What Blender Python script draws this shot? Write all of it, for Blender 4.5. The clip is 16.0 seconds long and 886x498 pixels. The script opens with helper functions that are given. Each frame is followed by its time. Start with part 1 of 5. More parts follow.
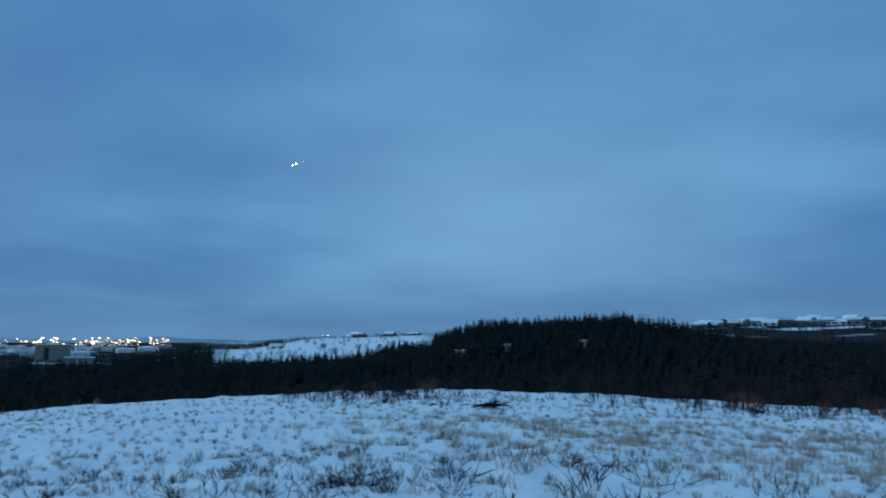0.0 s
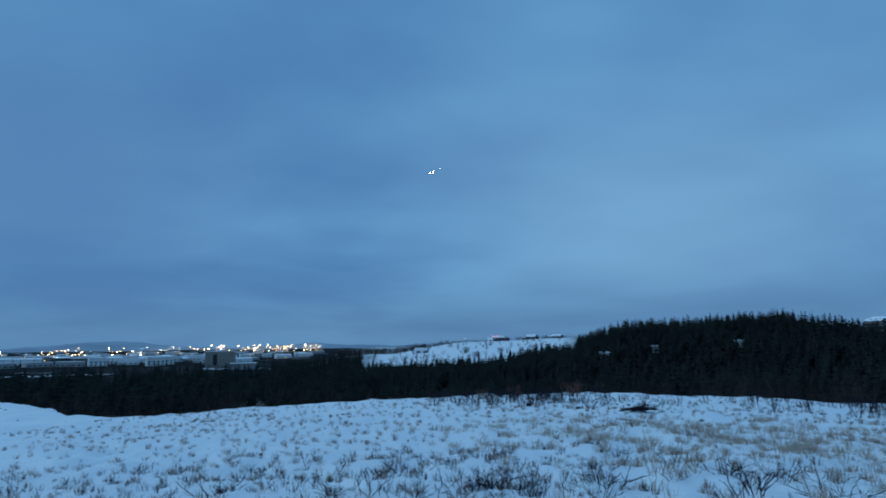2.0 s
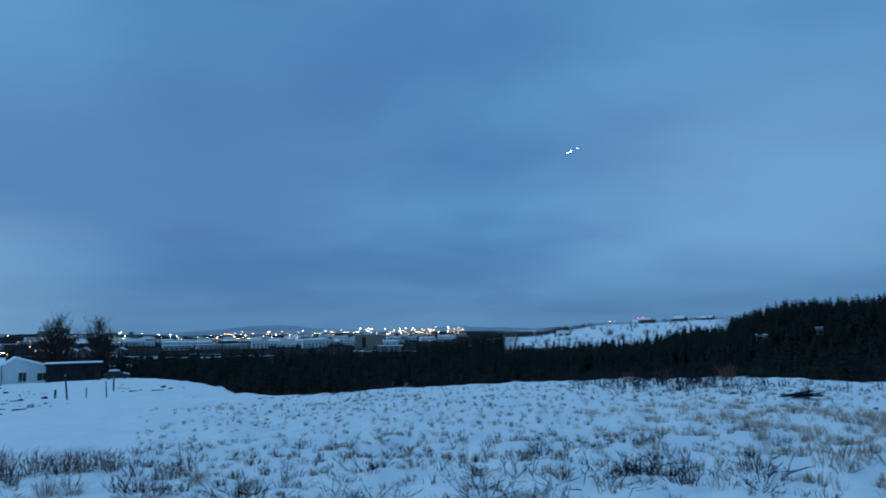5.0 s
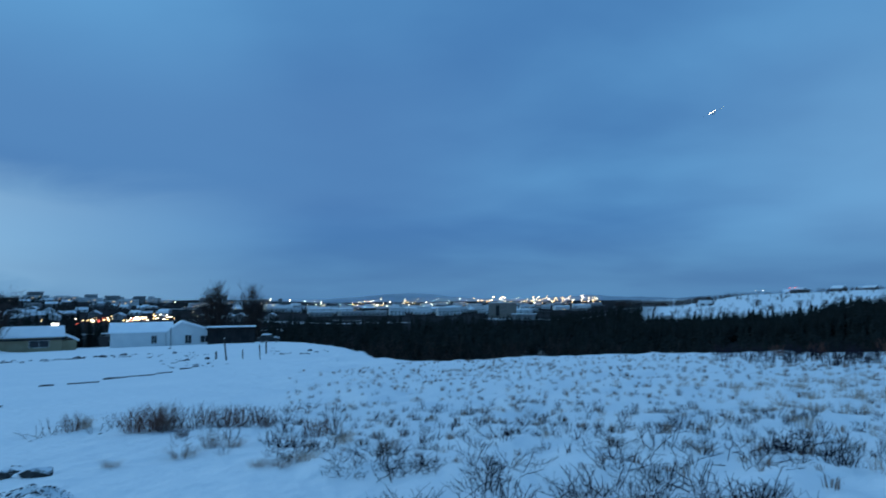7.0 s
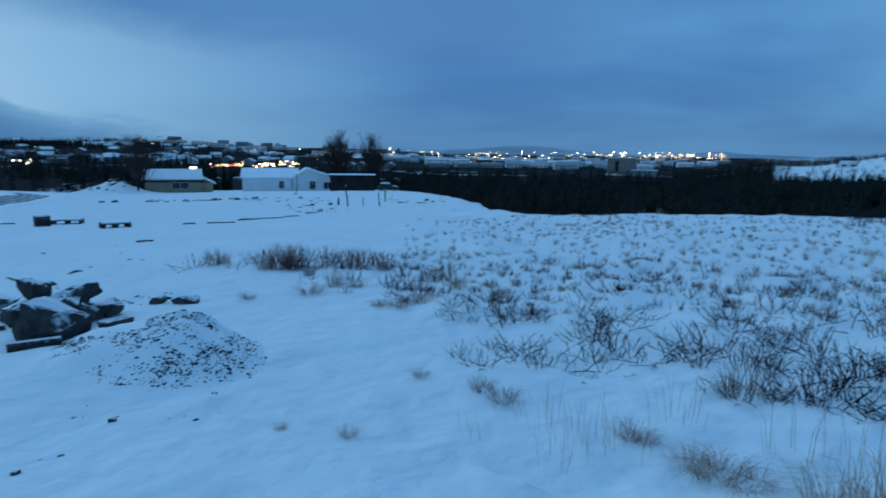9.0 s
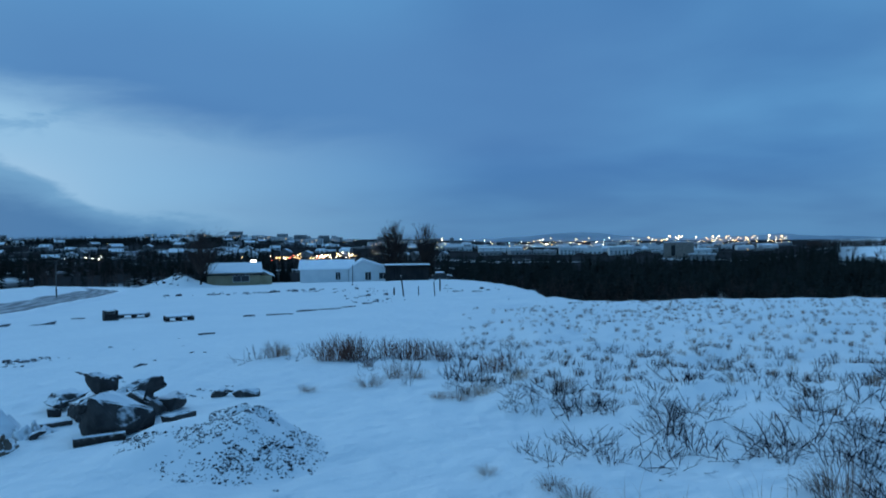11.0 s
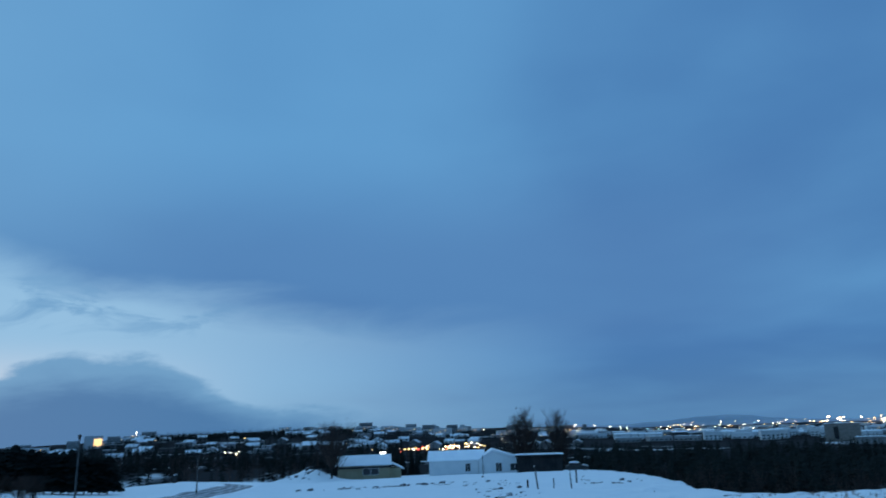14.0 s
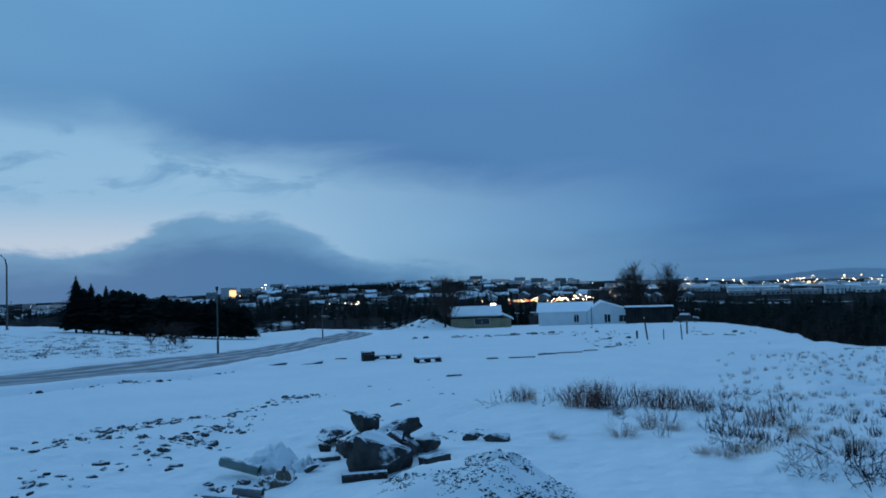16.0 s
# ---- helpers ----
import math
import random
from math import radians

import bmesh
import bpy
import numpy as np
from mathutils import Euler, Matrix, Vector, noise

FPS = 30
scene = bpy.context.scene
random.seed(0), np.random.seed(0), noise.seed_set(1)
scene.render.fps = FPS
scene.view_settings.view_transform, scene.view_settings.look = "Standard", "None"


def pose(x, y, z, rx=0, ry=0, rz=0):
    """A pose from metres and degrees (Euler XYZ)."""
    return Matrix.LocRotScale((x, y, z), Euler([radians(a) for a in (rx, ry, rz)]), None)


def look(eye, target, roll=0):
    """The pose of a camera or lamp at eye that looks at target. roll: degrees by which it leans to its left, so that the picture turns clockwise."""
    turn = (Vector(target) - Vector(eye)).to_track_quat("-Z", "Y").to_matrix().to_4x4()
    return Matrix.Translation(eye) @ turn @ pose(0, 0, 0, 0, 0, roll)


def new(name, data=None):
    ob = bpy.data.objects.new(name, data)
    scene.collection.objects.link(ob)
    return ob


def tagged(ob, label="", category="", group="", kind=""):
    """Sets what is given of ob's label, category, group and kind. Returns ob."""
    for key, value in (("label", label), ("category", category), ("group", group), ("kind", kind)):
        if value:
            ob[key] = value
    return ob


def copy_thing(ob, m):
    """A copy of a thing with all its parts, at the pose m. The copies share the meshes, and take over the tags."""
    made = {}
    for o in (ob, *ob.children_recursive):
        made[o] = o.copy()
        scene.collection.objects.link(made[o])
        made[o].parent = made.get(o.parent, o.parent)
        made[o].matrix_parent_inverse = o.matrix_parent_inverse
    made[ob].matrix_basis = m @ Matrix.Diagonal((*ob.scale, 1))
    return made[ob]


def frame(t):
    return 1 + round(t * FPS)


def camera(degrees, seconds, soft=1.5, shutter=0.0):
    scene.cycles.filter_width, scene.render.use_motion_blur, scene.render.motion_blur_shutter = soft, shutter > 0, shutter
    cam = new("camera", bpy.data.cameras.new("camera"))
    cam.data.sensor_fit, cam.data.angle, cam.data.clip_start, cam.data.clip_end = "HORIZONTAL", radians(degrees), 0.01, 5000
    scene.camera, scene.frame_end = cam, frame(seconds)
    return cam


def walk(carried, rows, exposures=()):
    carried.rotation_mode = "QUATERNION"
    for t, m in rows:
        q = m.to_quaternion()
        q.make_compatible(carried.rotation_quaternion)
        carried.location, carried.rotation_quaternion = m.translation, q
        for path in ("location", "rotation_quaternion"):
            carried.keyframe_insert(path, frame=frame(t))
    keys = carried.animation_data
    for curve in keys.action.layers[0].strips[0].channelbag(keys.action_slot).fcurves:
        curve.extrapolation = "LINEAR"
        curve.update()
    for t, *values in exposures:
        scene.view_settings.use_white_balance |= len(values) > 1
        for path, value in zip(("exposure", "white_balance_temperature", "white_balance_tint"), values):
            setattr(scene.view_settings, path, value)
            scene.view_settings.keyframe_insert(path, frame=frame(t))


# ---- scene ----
cam = camera(63.8, 16.0, soft=1.7, shutter=0.4)
EYE = 1.6
PATH = [(0.0, -0.19, 6.96, -0.30), (0.5, 3.90, 7.19, -0.01), (1.0, 7.63, 7.00, 0.05), (1.5, 9.36, 7.14, 0.62), (2.0, 11.11, 7.24, 0.56), (2.5, 13.39, 6.86, 0.52),
        (3.0, 14.90, 6.47, 0.34), (5.5, 24.78, 5.93, 0.91), (6.0, 27.20, 5.71, 0.86), (6.5, 29.50, 5.08, 0.80), (7.0, 33.05, 3.62, 0.53), (7.5, 36.60, -0.25, 0.24),
        (8.0, 38.50, -4.91, -0.06), (8.5, 39.68, -7.29, -0.48), (9.0, 42.35, -8.24, -0.76), (9.2, 44.10, -8.43, -0.64), (11.3, 46.74, 1.28, 0.58), (11.5, 46.92, 3.18, 0.70),
        (12.0, 48.87, 7.81, 1.19), (12.5, 51.07, 11.51, 1.29), (13.0, 52.74, 13.11, 1.57), (13.5, 53.78, 13.78, 2.00), (14.0, 56.81, 13.95, 1.92), (14.5, 60.24, 10.41, 1.54),
        (15.0, 62.83, 7.85, 1.43), (15.5, 64.89, 4.92, 1.34), (16.0, 65.47, 2.69, 1.87)]
# the holder sways a little forwards and to the left towards the end
walk(cam, [(t, pose(-0.33 * max(0, t - 9) / 7, 0.02 * max(0, t - 9) / 7, EYE, 90 + tilt, lean, turn)) for t, turn, tilt, lean in PATH],
     exposures=[(0, 0.29, 6950, 10), (3, 0.28, 6950, 10), (6.5, 0.24, 6500, 9), (9, 0.26, 6350, 8), (12.5, 0.28, 6650, 9), (14, 0.22, 6600, 10), (16, 0.13, 6580, 10)])

# ---- light: dusk under broken cloud, brighter low in the west (to the left)
world = bpy.data.worlds.new("dusk_sky")
scene.world = world
world.use_nodes = True
wn, wl = world.node_tree.nodes, world.node_tree.links
wn.clear()


def wnode(kind, **sets):
    n = wn.new(kind)
    for k, v in sets.items():
        n.inputs[k.replace("_", " ")].default_value = v
    return n


def wmath(op, a, b=None, clamp=False):
    n = wn.new("ShaderNodeMath")
    n.operation, n.use_clamp = op, clamp
    for i, v in enumerate((a, b)):
        if v is None:
            continue
        if isinstance(v, (int, float)):
            n.inputs[i].default_value = v
        else:
            wl.new(v, n.inputs[i])
    return n.outputs[0]


def wrange(v, a, b, lo=0.0, hi=1.0):
    n = wn.new("ShaderNodeMapRange")
    n.interpolation_type = "SMOOTHSTEP"
    for i, q in zip((1, 2, 3, 4), (a, b, lo, hi)):
        n.inputs[i].default_value = q
    wl.new(v, n.inputs[0])
    return n.outputs[0]


def wmix(fac, a, b):
    n = wn.new("ShaderNodeMix")
    n.data_type = "RGBA"
    for i, v in ((0, fac), (6, a), (7, b)):
        if isinstance(v, (tuple, float)):
            n.inputs[i].default_value = v if isinstance(v, float) else (*v, 1)
        else:
            wl.new(v, n.inputs[i])
    return n.outputs[2]


def wnoise(vec, scale, detail, rough_=0.5, dist=0.0):
    n = wn.new("ShaderNodeTexNoise")
    n.inputs["Scale"].default_value, n.inputs["Detail"].default_value = scale, detail
    n.inputs["Roughness"].default_value, n.inputs["Distortion"].default_value = rough_, dist
    wl.new(vec, n.inputs["Vector"])
    return n.outputs[0]


coord = wn.new("ShaderNodeTexCoord").outputs["Generated"]
sep = wn.new("ShaderNodeSeparateXYZ")
wl.new(coord, sep.inputs[0])
sx, sy, sz = sep.outputs
lift = wmath("ADD", wmath("MAXIMUM", sz, 0.0), 0.16)
plane_ = wn.new("ShaderNodeCombineXYZ")
wl.new(wmath("DIVIDE", sx, lift), plane_.inputs[0])
wl.new(wmath("DIVIDE", sy, lift), plane_.inputs[1])
deck = plane_.outputs[0]
# bearing in radians to the left of +y
bearing = wmath("ARCTAN2", wmath("MULTIPLY", sx, -1.0), sy)
bed = wn.new("ShaderNodeCombineXYZ")
wl.new(wmath("MULTIPLY", bearing, 3.0), bed.inputs[0])
wl.new(wmath("MULTIPLY", sz, 9.0), bed.inputs[1])
strata = bed.outputs[0]

broad = wnoise(deck, 0.42, 3.0, 0.5, 0.3)
fine = wnoise(deck, 1.3, 4.0, 0.5, 0.2)
cover = wmath("ADD", wmath("MULTIPLY", broad, 0.8), wmath("MULTIPLY", fine, 0.2))
air = wmix(wrange(cover, 0.36, 0.64), (0.052, 0.163, 0.375), (0.100, 0.285, 0.535))
# a milky veil low to the north-east, and haze on the horizon
veil = wmath("MULTIPLY", wrange(sz, 0.0, 0.10), wrange(sz, 0.42, 0.16))
veil = wmath("MULTIPLY", veil, wrange(wmath("ABSOLUTE", wmath("ADD", bearing, 0.12)), 0.50, 0.05))
air = wmix(wmath("MULTIPLY", veil, 0.55), air, (0.15, 0.325, 0.55))
# the grey-blue sheet of stratus over the town
sheet = wmath("MULTIPLY", wrange(wmath("ADD", sz, wmath("MULTIPLY", fine, 0.06)), 0.07, 0.17), wrange(sz, 0.40, 0.22))
sheet = wmath("MULTIPLY", sheet, wrange(bearing, 0.25, 0.75))
air = wmix(wmath("MULTIPLY", sheet, 0.75), air, (0.068, 0.175, 0.385))
low = wrange(sz, 0.11, 0.0)
air = wmix(wmath("MULTIPLY", low, 0.65), air, (0.078, 0.183, 0.345))
# clear pale band in the west with its ragged upper edge
west = wrange(bearing, 0.72, 1.5)
wob = wmath("ADD", sz, wmath("MULTIPLY", wmath("SUBTRACT", wnoise(strata, 1.9, 6.0, 0.55, 0.4), 0.5), 0.07))
edge_at = wmath("ADD", wrange(bearing, 0.95, 1.35, 0.135, 0.175), wrange(bearing, 1.33, 1.62, 0.0, 0.05))
band = wmath("MULTIPLY", wrange(wmath("SUBTRACT", wob, edge_at), 0.03, -0.035), west)
air = wmix(wmath("MULTIPLY", band, 0.92), air, (0.27, 0.47, 0.665))
# thin streaks of cloud across the clear band
streak = wmath("MULTIPLY", wrange(wnoise(strata, 2.6, 5.0, 0.6, 0.6), 0.50, 0.66), wrange(sz, 0.09, 0.16))
air = wmix(wmath("MULTIPLY", wmath("MULTIPLY", streak, band), 0.75), air, (0.11, 0.27, 0.48))
warm = wmath("MULTIPLY", band, wmath("MULTIPLY", wrange(sz, 0.13, 0.05), wrange(bearing, 1.2, 1.6)))
air = wmix(wmath("MULTIPLY", warm, 0.65), air, (0.56, 0.60, 0.68))
# the thinner cloud high in the west lets more light through
thin = wmath("MULTIPLY", wrange(bearing, 1.2, 1.75), wrange(sz, 0.12, 0.3))
air = wmix(wmath("MULTIPLY", thin, 0.6), air, (0.15, 0.36, 0.60))
# a low dark bank of cloud in front of it, heaped up in its middle
bank_top = wmath("ADD", wrange(bearing, 1.08, 1.22, 0.018, 0.036), wmath("ADD", wrange(bearing, 1.23, 1.40, 0.0, 0.066), wrange(bearing, 1.45, 1.60, 0.0, -0.046)))
ragged = wmath("ADD", sz, wmath("MULTIPLY", wmath("SUBTRACT", wnoise(strata, 3.4, 7.0, 0.58, 0.2), 0.5), 0.055))
bank = wmath("MULTIPLY", wrange(wmath("SUBTRACT", ragged, bank_top), 0.006, -0.010), wrange(bearing, 1.0, 1.2))
air = wmix(wmath("MULTIPLY", bank, 0.93), air, wmix(wrange(wmath("SUBTRACT", ragged, wmath("MULTIPLY", bank_top, 0.8)), -0.04, 0.012), (0.048, 0.15, 0.325), (0.125, 0.285, 0.48)))
sky = wn.new("ShaderNodeTexSky")
sky.sky_type, sky.sun_disc = "NISHITA", False
sky.sun_elevation, sky.sun_rotation = radians(3), radians(-100)
glow = wn.new("ShaderNodeMix")
glow.data_type, glow.blend_type = "RGBA", "ADD"
glow.inputs[0].default_value = 0.0002
wl.new(air, glow.inputs[6])
wl.new(sky.outputs[0], glow.inputs[7])
bg, wout = wn.new("ShaderNodeBackground"), wn.new("ShaderNodeOutputWorld")
wl.new(glow.outputs[2], bg.inputs[0])
bg.inputs[1].default_value = 1.0
wl.new(bg.outputs[0], wout.inputs[0])

sun = new("sun", bpy.data.lights.new("sun", "SUN"))
sun.data.energy, sun.data.angle, sun.data.color = 0.62, radians(70), (0.45, 0.72, 1.0)
sun.matrix_world = look((-100, 30, 75), (0, 0, 0))


# ---- materials
def material(name, a, b=None, grain=8.0, rough_=0.8, bump=0.0, metal=0.0, snow=0.0, patch=0.6, spread=1.0, lit=None, power=0.0):
    """Two colours mixed by noise at two scales, in metres; snow: how much snow lies on what faces up."""
    m = bpy.data.materials.new(name)
    m.use_nodes = True
    nt = m.node_tree
    ns, ls, bsdf = nt.nodes, nt.links, nt.nodes["Principled BSDF"]
    bsdf.inputs["Roughness"].default_value, bsdf.inputs["Metallic"].default_value = rough_, metal
    bsdf.inputs["Specular IOR Level"].default_value = 0.0 if rough_ >= 0.9 else 0.08 if rough_ >= 0.7 else 0.4
    b = b or tuple(0.7 * c for c in a)
    place = ns.new("ShaderNodeNewGeometry")
    n1, n2 = ns.new("ShaderNodeTexNoise"), ns.new("ShaderNodeTexNoise")
    for n, sc in ((n1, grain), (n2, patch)):
        n.inputs["Scale"].default_value, n.inputs["Detail"].default_value = sc, 4
        ls.new(place.outputs["Position"], n.inputs["Vector"])
    info = ns.new("ShaderNodeObjectInfo")
    add = ns.new("ShaderNodeMath")
    add.operation = "MULTIPLY_ADD"
    ls.new(n1.outputs[0], add.inputs[0])
    add.inputs[1].default_value = 0.55
    ls.new(n2.outputs[0], add.inputs[2])
    ramp = ns.new("ShaderNodeMapRange")
    ramp.inputs[1].default_value, ramp.inputs[2].default_value = 0.62 - 0.0, 0.95
    ls.new(add.outputs[0], ramp.inputs[0])
    mix = ns.new("ShaderNodeMix")
    mix.data_type = "RGBA"
    mix.inputs[6].default_value, mix.inputs[7].default_value = (*a, 1), (*b, 1)
    ls.new(ramp.outputs[0], mix.inputs[0])
    hue = ns.new("ShaderNodeHueSaturation")
    vary = ns.new("ShaderNodeMapRange")
    vary.inputs[3].default_value, vary.inputs[4].default_value = 1 - 0.15 * spread, 1 + 0.15 * spread
    ls.new(info.outputs["Random"], vary.inputs[0])
    ls.new(vary.outputs[0], hue.inputs["Value"])
    ls.new(mix.outputs[2], hue.inputs["Color"])
    colour = hue.outputs[0]
    if snow:
        up = ns.new("ShaderNodeSeparateXYZ")
        ls.new(place.outputs["Normal"], up.inputs[0])
        soft_ = ns.new("ShaderNodeMath")
        soft_.operation = "MULTIPLY_ADD"
        ls.new(n1.outputs[0], soft_.inputs[0])
        soft_.inputs[1].default_value = 0.7
        ls.new(up.outputs[2], soft_.inputs[2])
        edge = ns.new("ShaderNodeMapRange")
        edge.inputs[1].default_value, edge.inputs[2].default_value = 1.35 - snow, 1.55 - snow
        ls.new(soft_.outputs[0], edge.inputs[0])
        cap = ns.new("ShaderNodeMix")
        cap.data_type = "RGBA"
        cap.inputs[7].default_value = (0.8, 0.82, 0.85, 1)
        ls.new(colour, cap.inputs[6])
        ls.new(edge.outputs[0], cap.inputs[0])
        colour = cap.outputs[2]
    ls.new(colour, bsdf.inputs["Base Color"])
    if bump:
        bp = ns.new("ShaderNodeBump")
        bp.inputs["Strength"].default_value, bp.inputs["Distance"].default_value = bump, 0.02
        ls.new(n1.outputs[0], bp.inputs["Height"])
        ls.new(bp.outputs[0], bsdf.inputs["Normal"])
    if lit:
        bsdf.inputs["Emission Color"].default_value, bsdf.inputs["Emission Strength"].default_value = (*lit, 1), power
    return m


SNOW = material("snow", (0.85, 0.87, 0.89), (0.90, 0.91, 0.92), 5, 0.7, 0.25, patch=0.4, spread=0)
PACKED = material("packed_snow", (0.34, 0.36, 0.39), (0.58, 0.60, 0.63), 3.5, 0.75, 0.9, patch=0.25, spread=0)
NEEDLES = material("conifer_needles", (0.017, 0.020, 0.019), (0.031, 0.034, 0.030), 3, 0.9, patch=0.3)
NEEDLES_SNOWY = material("conifer_needles_dusted", (0.018, 0.021, 0.020), (0.034, 0.037, 0.032), 3, 0.9, patch=0.3)
BARK = material("dark_bark", (0.035, 0.028, 0.024), (0.07, 0.058, 0.05), 12, 0.9, 0.4)
TWIG = material("bare_twigs", (0.045, 0.032, 0.030), (0.085, 0.060, 0.052), 9, 0.9)
BIRCH = material("birch_bark", (0.5, 0.45, 0.42), (0.24, 0.21, 0.2), 5, 0.8)
SHRUB = material("dark_shrub_twigs", (0.020, 0.016, 0.023), (0.045, 0.034, 0.044), 20, 0.9)
RUSSET = material("russet_shrub_twigs", (0.11, 0.045, 0.035), (0.17, 0.08, 0.06), 20, 0.85)
STRAW = material("straw_grass", (0.46, 0.33, 0.25), (0.60, 0.46, 0.37), 14, 0.85)
DULLGRASS = material("dull_dead_grass", (0.22, 0.145, 0.115), (0.36, 0.25, 0.20), 14, 0.85)
ROCK = material("dark_basalt", (0.034, 0.034, 0.036), (0.085, 0.08, 0.078), 9, 0.85, 0.9, snow=0.38, patch=2)
STONE = material("dark_stone", (0.035, 0.035, 0.04), (0.08, 0.08, 0.085), 14, 0.85, 0.5, snow=0.22, patch=3)
WHITEWALL = material("white_render", (0.74, 0.75, 0.76), (0.82, 0.82, 0.82), 3, 0.8, 0.1)
HOMEWALL = material("house_cladding", (0.16, 0.155, 0.16), (0.30, 0.28, 0.27), 0.05, 0.8, spread=4)
GREYWALL = material("grey_render", (0.30, 0.30, 0.31), (0.42, 0.41, 0.40), 1, 0.8, spread=2.2)
BROWNWALL = material("brown_block_wall", (0.26, 0.22, 0.19), (0.32, 0.27, 0.24), 0.6, 0.8)
TANWALL = material("tan_painted_wall", (0.33, 0.27, 0.17), (0.40, 0.33, 0.22), 2, 0.8, 0.1)
REDWALL = material("brick_red_wall", (0.30, 0.13, 0.10), (0.24, 0.11, 0.09), 1, 0.8)
DARKWOOD = material("black_stained_boards", (0.022, 0.022, 0.024), (0.045, 0.042, 0.042), 6, 0.8, 0.3)
OLDWOOD = material("weathered_timber", (0.036, 0.033, 0.033), (0.075, 0.068, 0.065), 10, 0.85, 0.4, snow=0.12)
ROOFSNOW = material("roof_snow", (0.78, 0.81, 0.85), (0.86, 0.88, 0.9), 2, 0.7, 0.2)
PANE = material("window_pane", (0.02, 0.025, 0.03), (0.03, 0.035, 0.04), 1, 0.08)
METAL = material("galvanised_steel", (0.07, 0.072, 0.075), (0.11, 0.112, 0.115), 15, 0.45, metal=0.8)
BLACK = material("black_plastic", (0.015, 0.015, 0.016), (0.03, 0.03, 0.03), 10, 0.5)
FRAMEWHITE = material("white_window_frame", (0.7, 0.7, 0.7), (0.76, 0.76, 0.76), 4, 0.6)
LAMP_WHITE = material("lamp_white", (0.8, 0.8, 0.8), lit=(1.0, 0.86, 0.62), power=15)
LAMP_WARM = material("lamp_warm", (0.8, 0.7, 0.5), lit=(1.0, 0.62, 0.25), power=8)
LAMP_RED = material("lamp_red", (0.8, 0.1, 0.1), lit=(1.0, 0.13, 0.10), power=5)
LAMP_CYAN = material("lamp_green_white", (0.6, 0.8, 0.8), lit=(0.45, 0.95, 1.0), power=4)
WARM_GLOW = material("warm_glow", (0.8, 0.7, 0.5), lit=(1.0, 0.60, 0.22), power=1.5)
# grey-blue close to the sky: the haze of distance put into the colour
HILLSIDE = material("hazed_hill_rock_and_snow", (0.30, 0.36, 0.42), (0.40, 0.46, 0.52), 0.004, 0.9, patch=0.001)


# ---- the lie of the land: bearings in degrees to the left of +y, distances from the standing point
def hashed(ix, iy, seed):
    n = (ix * 374761393 + iy * 668265263 + seed * 974711) & 0x7FFFFFFF
    n = ((n ^ (n >> 13)) * 1274126177) & 0x7FFFFFFF
    return ((n ^ (n >> 16)) & 0xFFFF) / 65535.0


def rough(x, y, size, seed=0):
    """Smooth value noise, -1 to 1, with lumps of that size in metres."""
    x, y = np.asarray(x, float) / size, np.asarray(y, float) / size
    ix, iy = np.floor(x).astype(np.int64), np.floor(y).astype(np.int64)
    u, v = x - ix, y - iy
    u, v = u * u * (3 - 2 * u), v * v * (3 - 2 * v)
    a, b = hashed(ix, iy, seed), hashed(ix + 1, iy, seed)
    c, d = hashed(ix, iy + 1, seed), hashed(ix + 1, iy + 1, seed)
    return 2 * ((a * (1 - u) + b * u) * (1 - v) + (c * (1 - u) + d * u) * v) - 1


def ease(x, a, b):
    t = np.clip((np.asarray(x, float) - a) / (b - a), 0, 1)
    return t * t * (3 - 2 * t)


BEARINGS = (-60, -26, -14, -4, 2, 9, 16, 25, 40, 52, 66, 78, 84, 90, 130)
RINGS = (110, 250, 400, 700, 1200, 2500, 4950)
FAR = np.array((
    (-12, -10, -4, 22, 28, 20, 0), (-14, -13, -7, 15.5, 20, 8, -5), (-14, -14, 6.5, 7, 4, -10, -25),
    (-15, -16, 3.5, 2, -6, -20, -35), (-16, -18, -9, 2.5, -4, -25, -40), (-16, -19, -16, -0.5, -8, -30, -45),
    (-16, -20, -18, -13, -20, -38, -46), (-16, -17, -17, -23, -30, -42, -48), (-16, -16, -17.5, -23, -28, -40, -48),
    (-9, -13, -16, -20, -20, -22, -25), (-9, -12, -16, -15, -4, 2, 0), (-7, -11, -14, -15, -5, -2, -8),
    (-6, -10, -14, -18, -20, -26, -34), (-4.5, -9, -14, -19, -26, -36, -45), (-2, -3, -6, -10, -20, -36, -45)), float)
EDGE_AT, EDGE_R = (-60, -25, 0, 20, 36, 38.5, 42, 46, 52, 140), (40, 41, 41, 38, 37, 42, 82, 140, 175, 160)
SLOPE_AT, SLOPE = (-60, -25, -10, 1.5, 16, 31, 37, 46, 66, 75, 83, 97, 120, 150), (.045, .0455, .0375, .035, .0405, .0505, .050, .0515, .0555, .056, .053, .041, .03, .0)


def polar(x, y):
    return np.hypot(x, y), np.degrees(np.arctan2(-np.asarray(x, float), y))


def far_height(r, az):
    k = np.interp(np.log(np.maximum(r, 1)), np.log(RINGS), np.arange(len(RINGS)))
    j = np.interp(az, BEARINGS, np.arange(len(BEARINGS)))
    k0, j0 = np.minimum(k.astype(int), len(RINGS) - 2), np.minimum(j.astype(int), len(BEARINGS) - 2)
    u, v = k - k0, j - j0
    v = v * v * (3 - 2 * v)
    return (FAR[j0, k0] * (1 - v) + FAR[j0 + 1, k0] * v) * (1 - u) + (FAR[j0, k0 + 1] * (1 - v) + FAR[j0 + 1, k0 + 1] * v) * u


